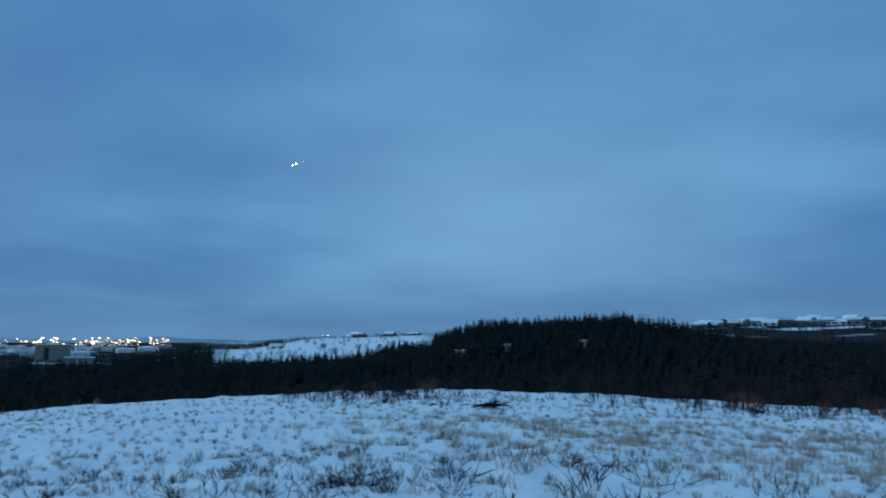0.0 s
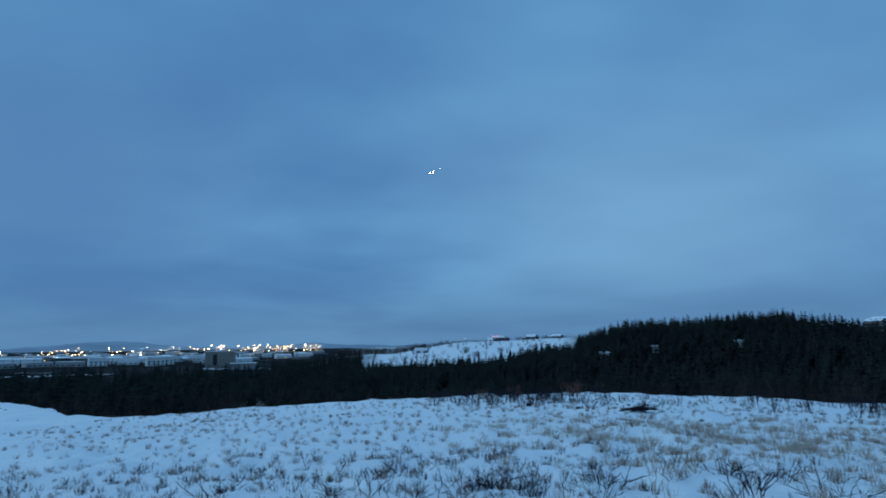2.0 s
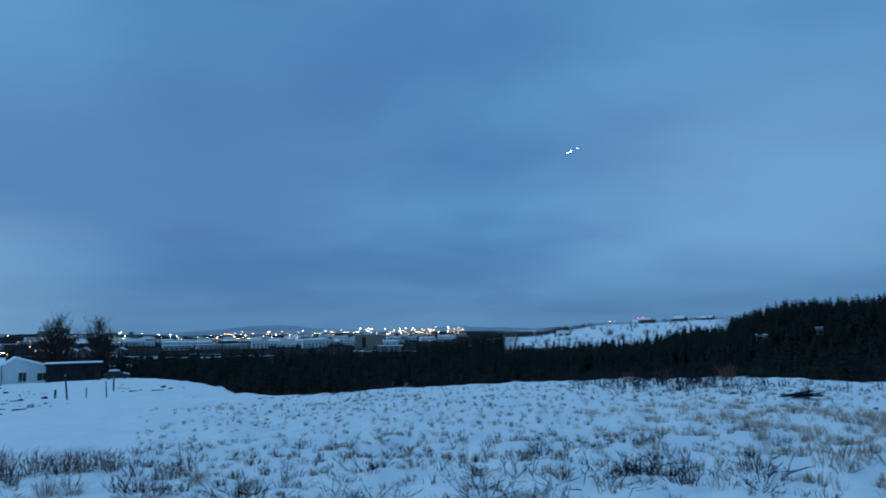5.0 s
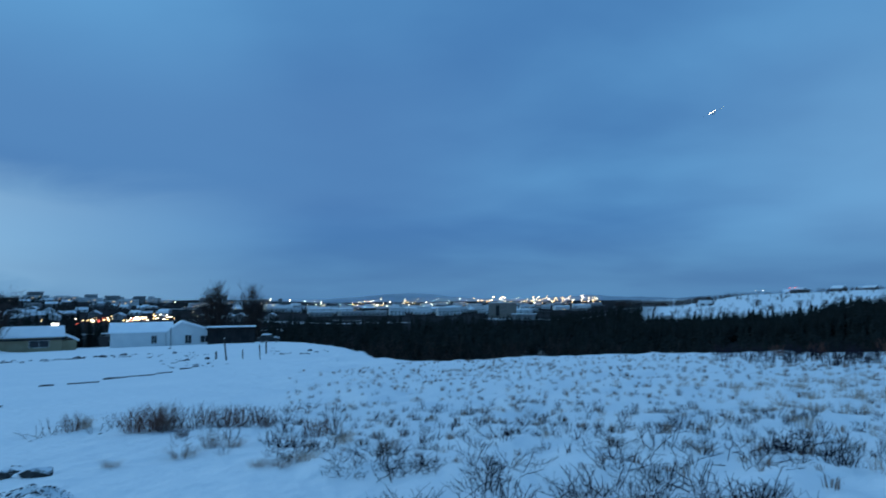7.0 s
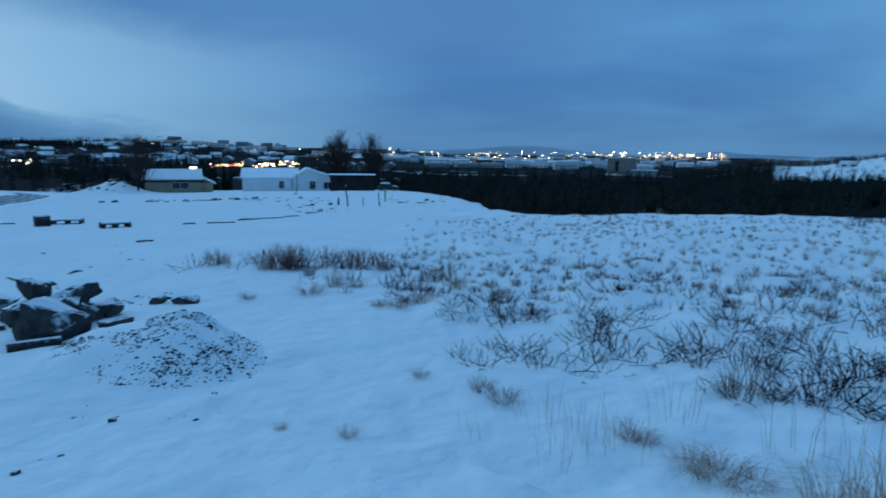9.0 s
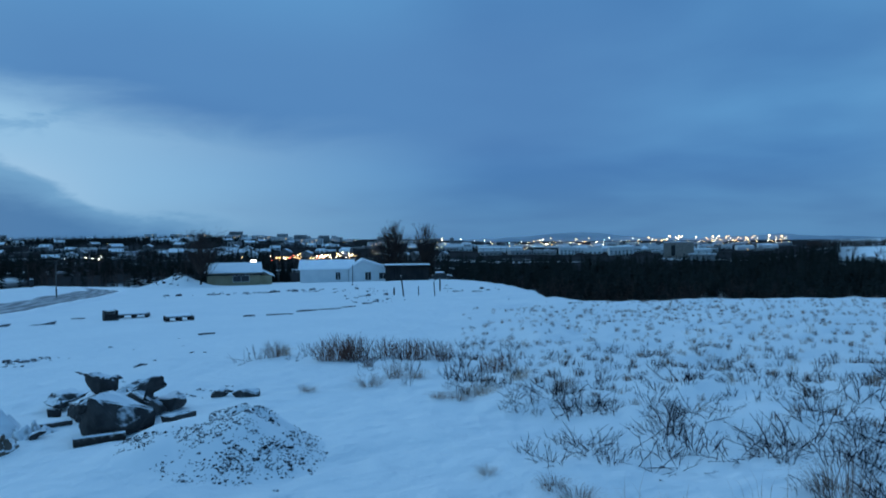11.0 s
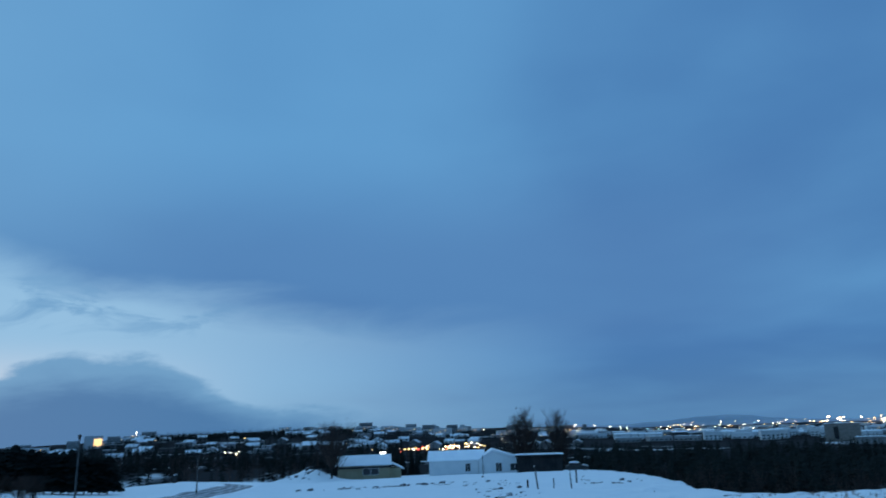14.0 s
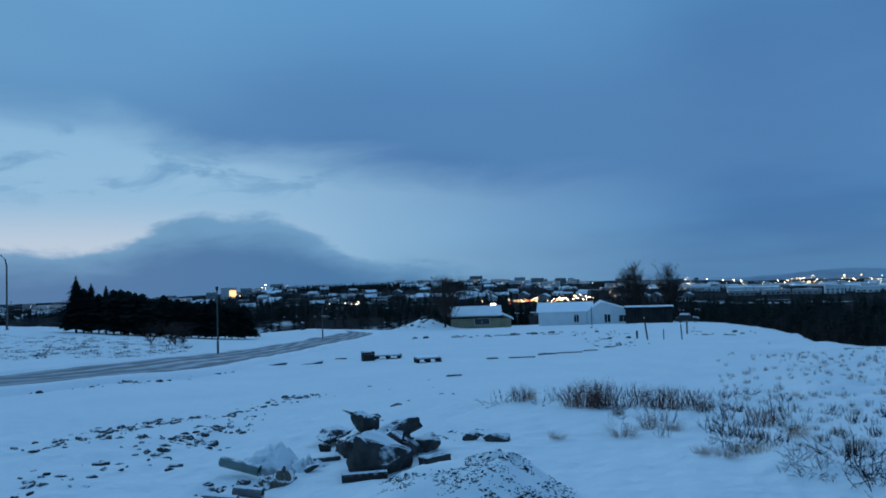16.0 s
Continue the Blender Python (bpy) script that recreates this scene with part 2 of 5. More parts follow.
def height(x, y):
    """Height of the ground at (x, y)."""
    r, az = polar(x, y)
    edge = np.interp(az, EDGE_AT, EDGE_R)
    slope = np.interp(az, SLOPE_AT, SLOPE)
    near = -slope * (np.sqrt(r * r + 4) - 2)
    # the field's brow, then the fall into the valley
    over = np.maximum(r - edge + 3, 0)
    near = near - 0.012 * over ** 2 / (1 + over * 0.03)
    out = far_height(r, az)
    w = ease(r, edge + 2, edge * 1.6 + 25)
    z = near * (1 - w) + out * w
    z = z + np.interp(az, (69, 76, 80.5, 86, 92.4, 97, 130), (0, 1.2, 0.35, 0.9, 1.9, 2.3, 1.6)) * ease(r, 42, 118) * (1 - ease(r, 150, 260))
    lumps = ease(r, 2, 7) * (1 - ease(r, 120, 400))
    tussock = ease(az, 58, 40) * ease(r, 5, 9) * (1 - ease(r, 60, 90))
    z = z + lumps * (0.05 * rough(x, y, 2.7, 3) + 0.03 * rough(x, y, 1.1, 5)) + tussock * (0.065 * rough(x, y, 0.55, 7) + 0.065 * rough(x, y, 0.9, 8))
    z = z + ease(r, 0.5, 3) * (1 - ease(r, 12, 30)) * (0.026 * rough(x, y, 0.34, 11) + 0.011 * rough(x, y, 0.14, 13))
    # trodden hollows close by
    z = z - 0.05 * ease(rough(x, y, 0.42, 14), 0.35, 0.75) * ease(r, 2.5, 3.2) * (1 - ease(r, 5.5, 7)) * ease(az, 20, 34) * ease(az, 72, 60)
    z = z + ease(r, 300, 900) * (2.5 * rough(x, y, 170, 17) + 1.2 * rough(x, y, 60, 19))
    rubble = ease(az, 74, 78) * ease(az, 101, 97) * ease(r, 6.6, 7.6) * (1 - ease(r, 12, 14))
    z = z + rubble * (0.05 * rough(x, y, 0.45, 27) + 0.03 * rough(x, y, 0.2, 29))
    # frozen hummocks on the verge beyond the road
    verge = ease(az, 83.5, 87) * ease(r, 40, 46) * (1 - ease(r, 78, 88))
    z = z + verge * (0.13 * rough(x, y, 1.3, 37) + 0.10 * rough(x, y, 0.7, 39))
    # the drift that leans on the gravel heap
    px, py = spot(69.5, 6.3)
    z = z + 0.15 * np.exp(-(np.hypot(x - px, y - py) / 0.7) ** 2)
    # the snowy mound by the barn
    px, py = spot(67, 138)
    d = np.hypot(x - px, y - py)
    return z + (2.5 + 0.7 * rough(x, y, 1.7, 23)) * np.exp(-(d / 4.3) ** 1.7)


def spot(az, r):
    # turns far things in the west 0.2 degrees to fit the camera's view
    az = az + 0.2 * min(max((az - 55) / 13, 0), 1) * min(max((r - 15) / 10, 0), 1)
    return -math.sin(math.radians(az)) * r, math.cos(math.radians(az)) * r


# ---- building helpers
def mesh_of(name, verts, tris, mat, smooth=False):
    me = bpy.data.meshes.new(name)
    verts, tris = np.asarray(verts, np.float32), np.asarray(tris, np.int32)
    me.vertices.add(len(verts))
    me.vertices.foreach_set("co", verts.ravel())
    n = tris.shape[1]
    me.loops.add(tris.size)
    me.loops.foreach_set("vertex_index", tris.ravel())
    me.polygons.add(len(tris))
    me.polygons.foreach_set("loop_start", np.arange(0, tris.size, n, dtype=np.int32))
    me.update(calc_edges=True)
    me.validate()
    me.materials.append(mat)
    if smooth:
        me.shade_smooth()
    return me


def part(name, bm, mat, parent, label="", smooth=False):
    """One bmesh (or a ready mesh) as one object under a thing or a part."""
    if isinstance(bm, bpy.types.Mesh):
        me = bm
    else:
        me = bpy.data.meshes.new(name)
        bm.to_mesh(me)
        bm.free()
        me.materials.append(mat)
        if smooth:
            me.shade_smooth()
    ob = new(name, me)
    ob.parent = parent
    if label:
        tagged(ob, label)
    return ob


def box(bm, x0, x1, y0, y1, z0, z1, bevel=0.0):
    g = bmesh.ops.create_cube(bm, size=1)
    for v in g["verts"]:
        v.co = Vector((x0 if v.co.x < 0 else x1, y0 if v.co.y < 0 else y1, z0 if v.co.z < 0 else z1))
    if bevel:
        es = list({e for v in g["verts"] for e in v.link_edges})
        bmesh.ops.bevel(bm, geom=es, offset=bevel, segments=1, affect="EDGES")
    return bm


def boxed(*dims, bevel=0.0):
    return box(bmesh.new(), *dims, bevel=bevel)


def prism(bm, outline, axis_from, axis_to):
    """An outline in x and z, drawn out along y."""
    a = [bm.verts.new((x, axis_from, z)) for x, z in outline]
    b = [bm.verts.new((x, axis_to, z)) for x, z in outline]
    bm.faces.new(a)
    bm.faces.new(b[::-1])
    n = len(a)
    for i in range(n):
        bm.faces.new((a[i], b[i], b[(i + 1) % n], a[(i + 1) % n]))
    bmesh.ops.recalc_face_normals(bm, faces=bm.faces)
    return bm


def rod(points, radii, sides=6):
    """Vertices and triangles of a bent, tapered rod."""
    pts = [Vector(p) for p in points]
    V, F = [], []
    for i, p in enumerate(pts):
        d = (pts[min(i + 1, len(pts) - 1)] - pts[max(i - 1, 0)]).normalized()
        u = d.orthogonal().normalized()
        w = d.cross(u)
        for k in range(sides):
            a = 2 * math.pi * k / sides
            V.append(p + radii[i] * (math.cos(a) * u + math.sin(a) * w))
    for i in range(len(pts) - 1):
        for k in range(sides):
            a, b = i * sides + k, i * sides + (k + 1) % sides
            F += [(a, b, b + sides), (a, b + sides, a + sides)]
    for base in (0, (len(pts) - 1) * sides):
        for k in range(1, sides - 1):
            F.append((base, base + k, base + k + 1))
    return V, F


def merge(pieces):
    V, F = [], []
    for v, f in pieces:
        n = len(V)
        V += [tuple(q) for q in v]
        F += [tuple(i + n for i in t) for t in f]
    return np.array(V, float).reshape(-1, 3), np.array(F, int).reshape(-1, 3)


def scatter(templates, rows):
    """Joins copies of the templates; rows of x, y, z, turn, size, height."""
    VS, FS, base = [], [], 0
    for i, (x, y, z, turn, size, tall) in enumerate(rows):
        v, f = templates[i % len(templates)]
        c, s = math.cos(turn) * size, math.sin(turn) * size
        VS.append(np.stack([x + c * v[:, 0] - s * v[:, 1], y + s * v[:, 0] + c * v[:, 1], z + tall * v[:, 2]], 1))
        FS.append(f + base)
        base += len(v)
    return np.concatenate(VS), np.concatenate(FS)


def ground_at(az, r, sink=0.0):
    x, y = spot(az, r)
    return x, y, float(height(x, y)) - sink


def stand(az, r, turn=0.0, sink=0.0, size=1.0):
    """A pose on the ground, its local y pointing away from the standing point."""
    x, y, z = ground_at(az, r, sink)
    return pose(x, y, z, 0, 0, az + turn) @ Matrix.Scale(size, 4)


def thing(name, m, label, category, group="", kind=""):
    ob = new(name)
    ob.empty_display_size = 0.2
    ob.matrix_world = m
    return tagged(ob, label, category, group, kind)


# ---- the ground: one sheet of snow out to the horizon
def ground_sheet():
    az = np.concatenate([np.arange(-42, 108, 0.28), np.arange(108, 318, 5.0)])
    r = [0.25]
    while r[-1] < 4950:
        r.append(r[-1] * 1.021 + 0.01)
    r = np.array(r)
    A, R = np.meshgrid(np.radians(az), r)
    X, Y = -np.sin(A) * R, np.cos(A) * R
    azs = np.degrees(A)
    Z = height(X, Y)
    n, m = len(az), len(r)
    V = np.concatenate([np.stack([X.ravel(), Y.ravel(), Z.ravel()], 1), [[0, 0, float(height(0.01, 0.01))]]])
    i, j = np.meshgrid(np.arange(m - 1), np.arange(n), indexing="ij")
    a, b = i * n + j, i * n + (j + 1) % n
    T = np.concatenate([np.stack([a, a + n, b], -1).reshape(-1, 3), np.stack([b, a + n, b + n], -1).reshape(-1, 3),
                        np.stack([np.full(n, m * n), np.arange(n), (np.arange(n) + 1) % n], -1)])
    me = mesh_of("ground", V, T[:, ::-1], SNOW, True)
    # wood floor and town ground darkened, the shade among trees put into colour
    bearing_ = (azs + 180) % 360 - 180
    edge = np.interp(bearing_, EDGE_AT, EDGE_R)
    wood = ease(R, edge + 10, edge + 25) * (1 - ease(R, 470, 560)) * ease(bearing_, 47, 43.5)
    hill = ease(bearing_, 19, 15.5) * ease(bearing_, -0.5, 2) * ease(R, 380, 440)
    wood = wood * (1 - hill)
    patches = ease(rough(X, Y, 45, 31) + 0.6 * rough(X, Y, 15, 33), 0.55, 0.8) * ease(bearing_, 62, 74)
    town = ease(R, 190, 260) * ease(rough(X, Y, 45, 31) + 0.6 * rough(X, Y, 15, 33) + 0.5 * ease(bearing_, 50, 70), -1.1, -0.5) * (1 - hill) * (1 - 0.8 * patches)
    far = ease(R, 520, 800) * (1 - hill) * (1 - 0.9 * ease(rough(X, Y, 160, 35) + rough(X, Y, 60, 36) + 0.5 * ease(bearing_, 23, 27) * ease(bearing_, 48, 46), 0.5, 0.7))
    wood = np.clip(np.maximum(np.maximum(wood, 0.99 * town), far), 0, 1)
    at = me.attributes.new("tree_gloom", "FLOAT", "POINT")
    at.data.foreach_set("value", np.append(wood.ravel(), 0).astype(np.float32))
    ob = new("ground", me)
    return tagged(ob, "snow-covered open ground falling away to a wooded valley", "ground", kind="structure")


def ground_material():
    m = SNOW.copy()
    m.name = "snow_ground"
    ns, ls = m.node_tree.nodes, m.node_tree.links
    bsdf = ns["Principled BSDF"]
    bsdf.inputs["Specular IOR Level"].default_value = 0.0
    source = bsdf.inputs["Base Color"].links[0].from_socket
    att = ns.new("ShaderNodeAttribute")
    att.attribute_name = "tree_gloom"
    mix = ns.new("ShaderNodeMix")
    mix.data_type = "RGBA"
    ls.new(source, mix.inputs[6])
    # near-black ground colour that carries the shade among the trees
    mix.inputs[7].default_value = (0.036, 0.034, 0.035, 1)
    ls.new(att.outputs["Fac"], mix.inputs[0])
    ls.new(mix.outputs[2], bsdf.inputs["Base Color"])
    # finer wind relief
    pos = ns.new("ShaderNodeNewGeometry")
    n = ns.new("ShaderNodeTexNoise")
    n.inputs["Scale"].default_value, n.inputs["Detail"].default_value = 3.2, 6
    ls.new(pos.outputs["Position"], n.inputs["Vector"])
    bp = ns.new("ShaderNodeBump")
    bp.inputs["Strength"].default_value, bp.inputs["Distance"].default_value = 0.9, 0.1
    ls.new(n.outputs[0], bp.inputs["Height"])
    ls.new(bp.outputs[0], bsdf.inputs["Normal"])
    return m


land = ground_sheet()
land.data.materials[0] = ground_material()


# ---- the ploughed road on the west side
def bend(points, n):
    """Catmull-Rom through points."""
    P = np.array([points[0], *points, points[-1]], float)
    out = []
    for i in range(1, len(P) - 2):
        for t in np.linspace(0, 1, n, endpoint=False):
            p0, p1, p2, p3 = P[i - 1:i + 3]
            out.append(0.5 * (2 * p1 + (p2 - p0) * t + (2 * p0 - 5 * p1 + 4 * p2 - p3) * t * t + (3 * p1 - p0 - 3 * p2 + p3) * t ** 3))
    return np.array(out + [P[-2]])


def strip(name, line, width, lift_, mat, across=7, crown=None):
    T = np.gradient(line, axis=0)
    T /= np.linalg.norm(T, axis=1)[:, None]
    N = np.stack([-T[:, 1], T[:, 0]], 1)
    k = np.linspace(-0.5, 0.5, across)
    XY = line[:, None, :] + N[:, None, :] * (np.reshape(width, (-1, 1)) * k[None, :])[:, :, None]
    Z = height(XY[..., 0], XY[..., 1]) + lift_ + (crown(k)[None, :] if crown else 0)
    V = np.concatenate([XY, Z[..., None]], -1).reshape(-1, 3)
    m = len(line)
    i, j = np.meshgrid(np.arange(m - 1), np.arange(across - 1), indexing="ij")
    a = (i * across + j).ravel()
    Q = np.stack([a, a + across, a + across + 1, a + 1], -1)
    me = mesh_of(name, V, Q[:, ::-1], mat, True)
    at = me.attributes.new("across", "FLOAT", "POINT")
    at.data.foreach_set("value", np.tile(k, m).astype(np.float32))
    return new(name, me)


def rutted():
    """Packed snow worn dark in two wheel tracks and along the ploughed edges."""
    m = PACKED.copy()
    m.name = "rutted_snow"
    ns, ls = m.node_tree.nodes, m.node_tree.links
    bsdf = ns["Principled BSDF"]
    source = bsdf.inputs["Base Color"].links[0].from_socket
    att, pos, n = ns.new("ShaderNodeAttribute"), ns.new("ShaderNodeNewGeometry"), ns.new("ShaderNodeTexNoise")
    att.attribute_name = "across"
    n.inputs["Scale"].default_value, n.inputs["Detail"].default_value = 0.7, 5
    ls.new(pos.outputs["Position"], n.inputs["Vector"])

    def sums(op, a, b):
        q = ns.new("ShaderNodeMath")
        q.operation = op
        for i, v in enumerate((a, b)):
            if isinstance(v, (int, float)):
                q.inputs[i].default_value = v
            else:
                ls.new(v, q.inputs[i])
        return q.outputs[0]

    wave = sums("COSINE", sums("MULTIPLY", sums("ABSOLUTE", att.outputs["Fac"], 0), 27.0), 0)
    worn = ns.new("ShaderNodeMapRange")
    worn.inputs[1].default_value, worn.inputs[2].default_value, worn.inputs[3].default_value, worn.inputs[4].default_value = -0.5, 1.2, 0.85, 0.0
    ls.new(sums("ADD", wave, sums("MULTIPLY", sums("SUBTRACT", n.outputs[0], 0.5), 3.0)), worn.inputs[0])
    mix = ns.new("ShaderNodeMix")
    mix.data_type = "RGBA"
    ls.new(worn.outputs[0], mix.inputs[0])
    ls.new(source, mix.inputs[6])
    mix.inputs[7].default_value = (0.13, 0.14, 0.16, 1)
    ls.new(mix.outputs[2], bsdf.inputs["Base Color"])
    return m


ROAD = bend([spot(a, r) for a, r in ((122, 24), (108, 23.5), (96.3, 25.5), (91.2, 27.6), (85.7, 34), (82.8, 39.2), (79.5, 47.7), (76.6, 58.4), (73.9, 71), (72.4, 88), (72.0, 97), (72.8, 104), (74.5, 108))], 14)
road = strip("road", ROAD, np.interp(np.linspace(0, 1, len(ROAD)), (0, 0.45, 0.8, 1), (6.2, 5.8, 3.6, 3.2)), 0.05, rutted(), 15, lambda k: 0.025 * np.cos(k * 40))
tagged(road, "ploughed road of grey packed snow with wheel ruts", "road", kind="structure")
for side in (-1, 1):
    off = np.gradient(ROAD, axis=0)
    off = np.stack([-off[:, 1], off[:, 0]], 1) / np.linalg.norm(off, axis=1)[:, None]
    berm = strip("snow_bank", ROAD + off * side * np.interp(np.linspace(0, 1, len(ROAD)), (0, 0.45, 0.8, 1), (3.6, 3.4, 2.2, 2.0))[:, None], 1.2, 0.0, SNOW, 7, lambda k: 0.23 * np.cos(k * math.pi) - 0.03)
    tagged(berm, "low ploughed bank of snow along the road", "snow bank", "banks along the road", "structure")


# ---- trees
def conifer(seed, tall=1.0, girth=0.2, whorls=14, blades=8, bare=0.08, droop=0.35, taper=0.85):
    """A spruce one unit high: whorls of drooping ragged boughs round a stem."""
    rnd = random.Random(seed)
    V, F = [], []
    for w in range(whorls):
        h = bare + (1 - bare) * (w + rnd.random() * 0.5) / whorls
        reach = girth * (1 - (h - bare) / (1 - bare)) ** taper * rnd.uniform(0.75, 1.15) + 0.008
        spin = rnd.random() * 6.28
        for b in range(blades):
            a = spin + 6.283 * (b + rnd.uniform(-0.3, 0.3)) / blades
            q = reach * rnd.uniform(0.65, 1.15)
            wd = q * 0.42 * rnd.uniform(0.7, 1.2)
            c, s = math.cos(a), math.sin(a)
            n = len(V)
            V += [(0, 0, h + 0.035), (q * 0.55 * c - wd * s, q * 0.55 * s + wd * c, h - q * droop * 0.4), (q * c, q * s, h - q * droop), (q * 0.55 * c + wd * s, q * 0.55 * s - wd * c, h - q * droop * 0.4)]
            F += [(n, n + 1, n + 2), (n, n + 2, n + 3)]
    return np.array(V, float), np.array(F, int)


def bare_tree(seed, limbs=26, twigs=4, spread=0.28, thick=0.012, start=0.2, sides=3):
    """A leafless tree one unit high."""
    rnd = random.Random(seed)
    wob = [(rnd.uniform(-0.015, 0.015), rnd.uniform(-0.015, 0.015)) for _ in range(6)]
    pieces = [rod([(wob[i][0] * i, wob[i][1] * i, i / 5) for i in range(6)], [thick * (1.15 - i / 5) for i in range(6)], 5)]
    for _ in range(limbs):
        h = start + (0.95 - start) * rnd.random()
        a, q = rnd.random() * 6.28, spread * (1.05 - h) ** 0.6 * rnd.uniform(0.6, 1.2)
        rise = q * rnd.uniform(0.8, 1.9)
        p0 = Vector((0, 0, h))
        p2 = Vector((q * math.cos(a), q * math.sin(a), min(h + rise, 1.05)))
        p1 = (p0 + p2) / 2 + Vector((0, 0, -0.12 * q))
        r0 = thick * 0.5 * (1.1 - h)
        pieces.append(rod([p0, p1, p2], [r0, r0 * 0.7, r0 * 0.25], sides))
        for _ in range(twigs):
            t = rnd.uniform(0.35, 1)
            s0 = p0.lerp(p2, t)
            d = Vector((rnd.uniform(-1, 1), rnd.uniform(-1, 1), rnd.uniform(0.3, 1.4))).normalized() * q * rnd.uniform(0.25, 0.5)
            pieces.append(rod([s0, s0 + d], [r0 * 0.4, r0 * 0.15], 3))
    return merge(pieces)


def stuff(name, templates, rows, mat, label, category):
    V, F = scatter(templates, rows)
    return tagged(new(name, mesh_of(name, V, F, mat)), label, category, kind="stuff")


WOOD_HOMES = (-1.6, -5.2, -11.4)


def forest():
    rnd = random.Random(5)
    spruce, bare = [], []
    clearings = [(a, 322) for a in WOOD_HOMES]
    while len(spruce) < 6000:
        az = rnd.uniform(-46, 46.5)
        r = math.exp(rnd.uniform(math.log(72), math.log(560)))
        edge = float(np.interp(az, EDGE_AT, EDGE_R))
        if r < edge + 34 or (az > 40 and r < 170) or (0.5 < az < 18.5 and r > 405) or (az > 19 and r > 430) or (az < -15 and r > 430):
            continue
        if any(abs(az - a) < 0.4 and q - 9 < r < q + 7 for a, q in clearings):
            continue
        x, y, z = ground_at(az, r, 0.3)
        t = rnd.choice((rnd.uniform(4.5, 8), rnd.uniform(6, 10))) * (0.8 if r < 150 else 1)
        spruce.append((x, y, z, rnd.random() * 6.28, t * rnd.uniform(0.8, 1.15), t))
    for _ in range(2600):
        az, r = rnd.uniform(-40, 3), rnd.uniform(250, 500)
        if (az < -15 and r > 430) or (az > 0.5 and r > 405) or any(abs(az - a) < 0.4 and q - 9 < r < q + 7 for a, q in clearings):
            continue
        x, y, z = ground_at(az, r, 0.3)
        t = rnd.uniform(6, 10)
        spruce.append((x, y, z, rnd.random() * 6.28, t, t))
    for _ in range(1100):
        az, r = rnd.uniform(0, 20), rnd.uniform(290, 404)
        x, y, z = ground_at(az, r, 0.3)
        t = rnd.uniform(5, 9.5)
        spruce.append((x, y, z, rnd.random() * 6.28, t * 1.1, t))
    while len(bare) < 1500:
        az, r = rnd.uniform(-40, 45), rnd.uniform(66, 180)
        edge = float(np.interp(az, EDGE_AT, EDGE_R))
        if r < edge + 26 or (az > 40 and r < 150):
            continue
        x, y, z = ground_at(az, r, 0.3)
        t = rnd.uniform(4, 8.5)
        bare.append((x, y, z, rnd.random() * 6.28, t, t))
    close = [q for q in spruce if math.hypot(q[0], q[1]) < 170]
    deep = [q for q in spruce if math.hypot(q[0], q[1]) >= 170]
    stuff("spruce_wood_edge", [conifer(i, girth=0.24 + 0.035 * (i % 4), whorls=13, blades=9, taper=0.7) for i in range(9)], close, NEEDLES, "near edge of the dark spruce wood in the valley", "forest")
    stuff("spruce_wood", [conifer(i, 1, 0.25 + 0.035 * (i % 4), 9, 7, taper=0.7) for i in range(9)], deep, NEEDLES, "dark spruce wood filling the valley and hillside", "forest")
    stuff("bare_wood", [bare_tree(40 + i, 24, 4, 0.34, 0.015) for i in range(6)], bare, TWIG, "leafless brown trees along the edge of the wood", "forest")


forest()


def spruce_tree(m, tall, seed, group, label, girth=0.26, bare=0.13, data={}):
    key = (seed, girth, bare)
    ob = thing("spruce_tree", m, label, "tree", group)
    if key not in data:
        v, f = conifer(seed, 1, girth, 30, 13, bare, 0.25, 0.42 if girth > 0.35 else 0.85)
        tv, tf = rod([(0, 0, -0.04), (0, 0, bare + 0.1), (0, 0, 0.9)], [0.022, 0.017, 0.003], 7)
        data[key] = mesh_of("crown", v, f, NEEDLES_SNOWY), mesh_of("trunk", tv, tf, BARK)
    crown, trunk = part("crown", data[key][0], None, ob), part("trunk", data[key][1], None, ob)
    for o in (crown, trunk):
        o.scale = (tall, tall, tall)
    return ob


rnd = random.Random(11)
for i in range(25):
    k = i / 24
    az, r = 80.9 + 11.6 * k, 90 - 1.5 * k + rnd.uniform(-0.8, 0.8)
    tall = (4.0 + 0.8 * k) * rnd.uniform(0.92, 1.1) + (1.1 if i in (22, 24) else 0.8 if i == 20 else 0.5 if i == 18 else 0)
    spruce_tree(stand(az, r, rnd.uniform(0, 360)), tall, 60 + i % 5, "row of spruces above the road", "dark evergreen spruce in a planted row with a bare lower stem", 0.46 if tall < 5.2 else 0.34, 0.17)


# ---- buildings
def window(parent, x0, x1, z0, z1, y, pane=None, frame_mat=None):
    w = part("window", boxed(x0 - 0.06, x1 + 0.06, y - 0.05, y + 0.03, z0 - 0.06, z0, bevel=0.01), frame_mat or FRAMEWHITE, parent)
    bm = bmesh.new()
    for b in ((x0 - 0.06, x1 + 0.06, z1, z1 + 0.06), (x0 - 0.06, x0, z0, z1), (x1, x1 + 0.06, z0, z1), ((x0 + x1) / 2 - 0.03, (x0 + x1) / 2 + 0.03, z0, z1)):
        box(bm, b[0], b[1], y - 0.045, y + 0.02, b[2], b[3])
    part("frame", bm, frame_mat or FRAMEWHITE, w)
    part("pane", boxed(x0, x1, y - 0.02, y + 0.01, z0, z1), pane or PANE, w)
    return w


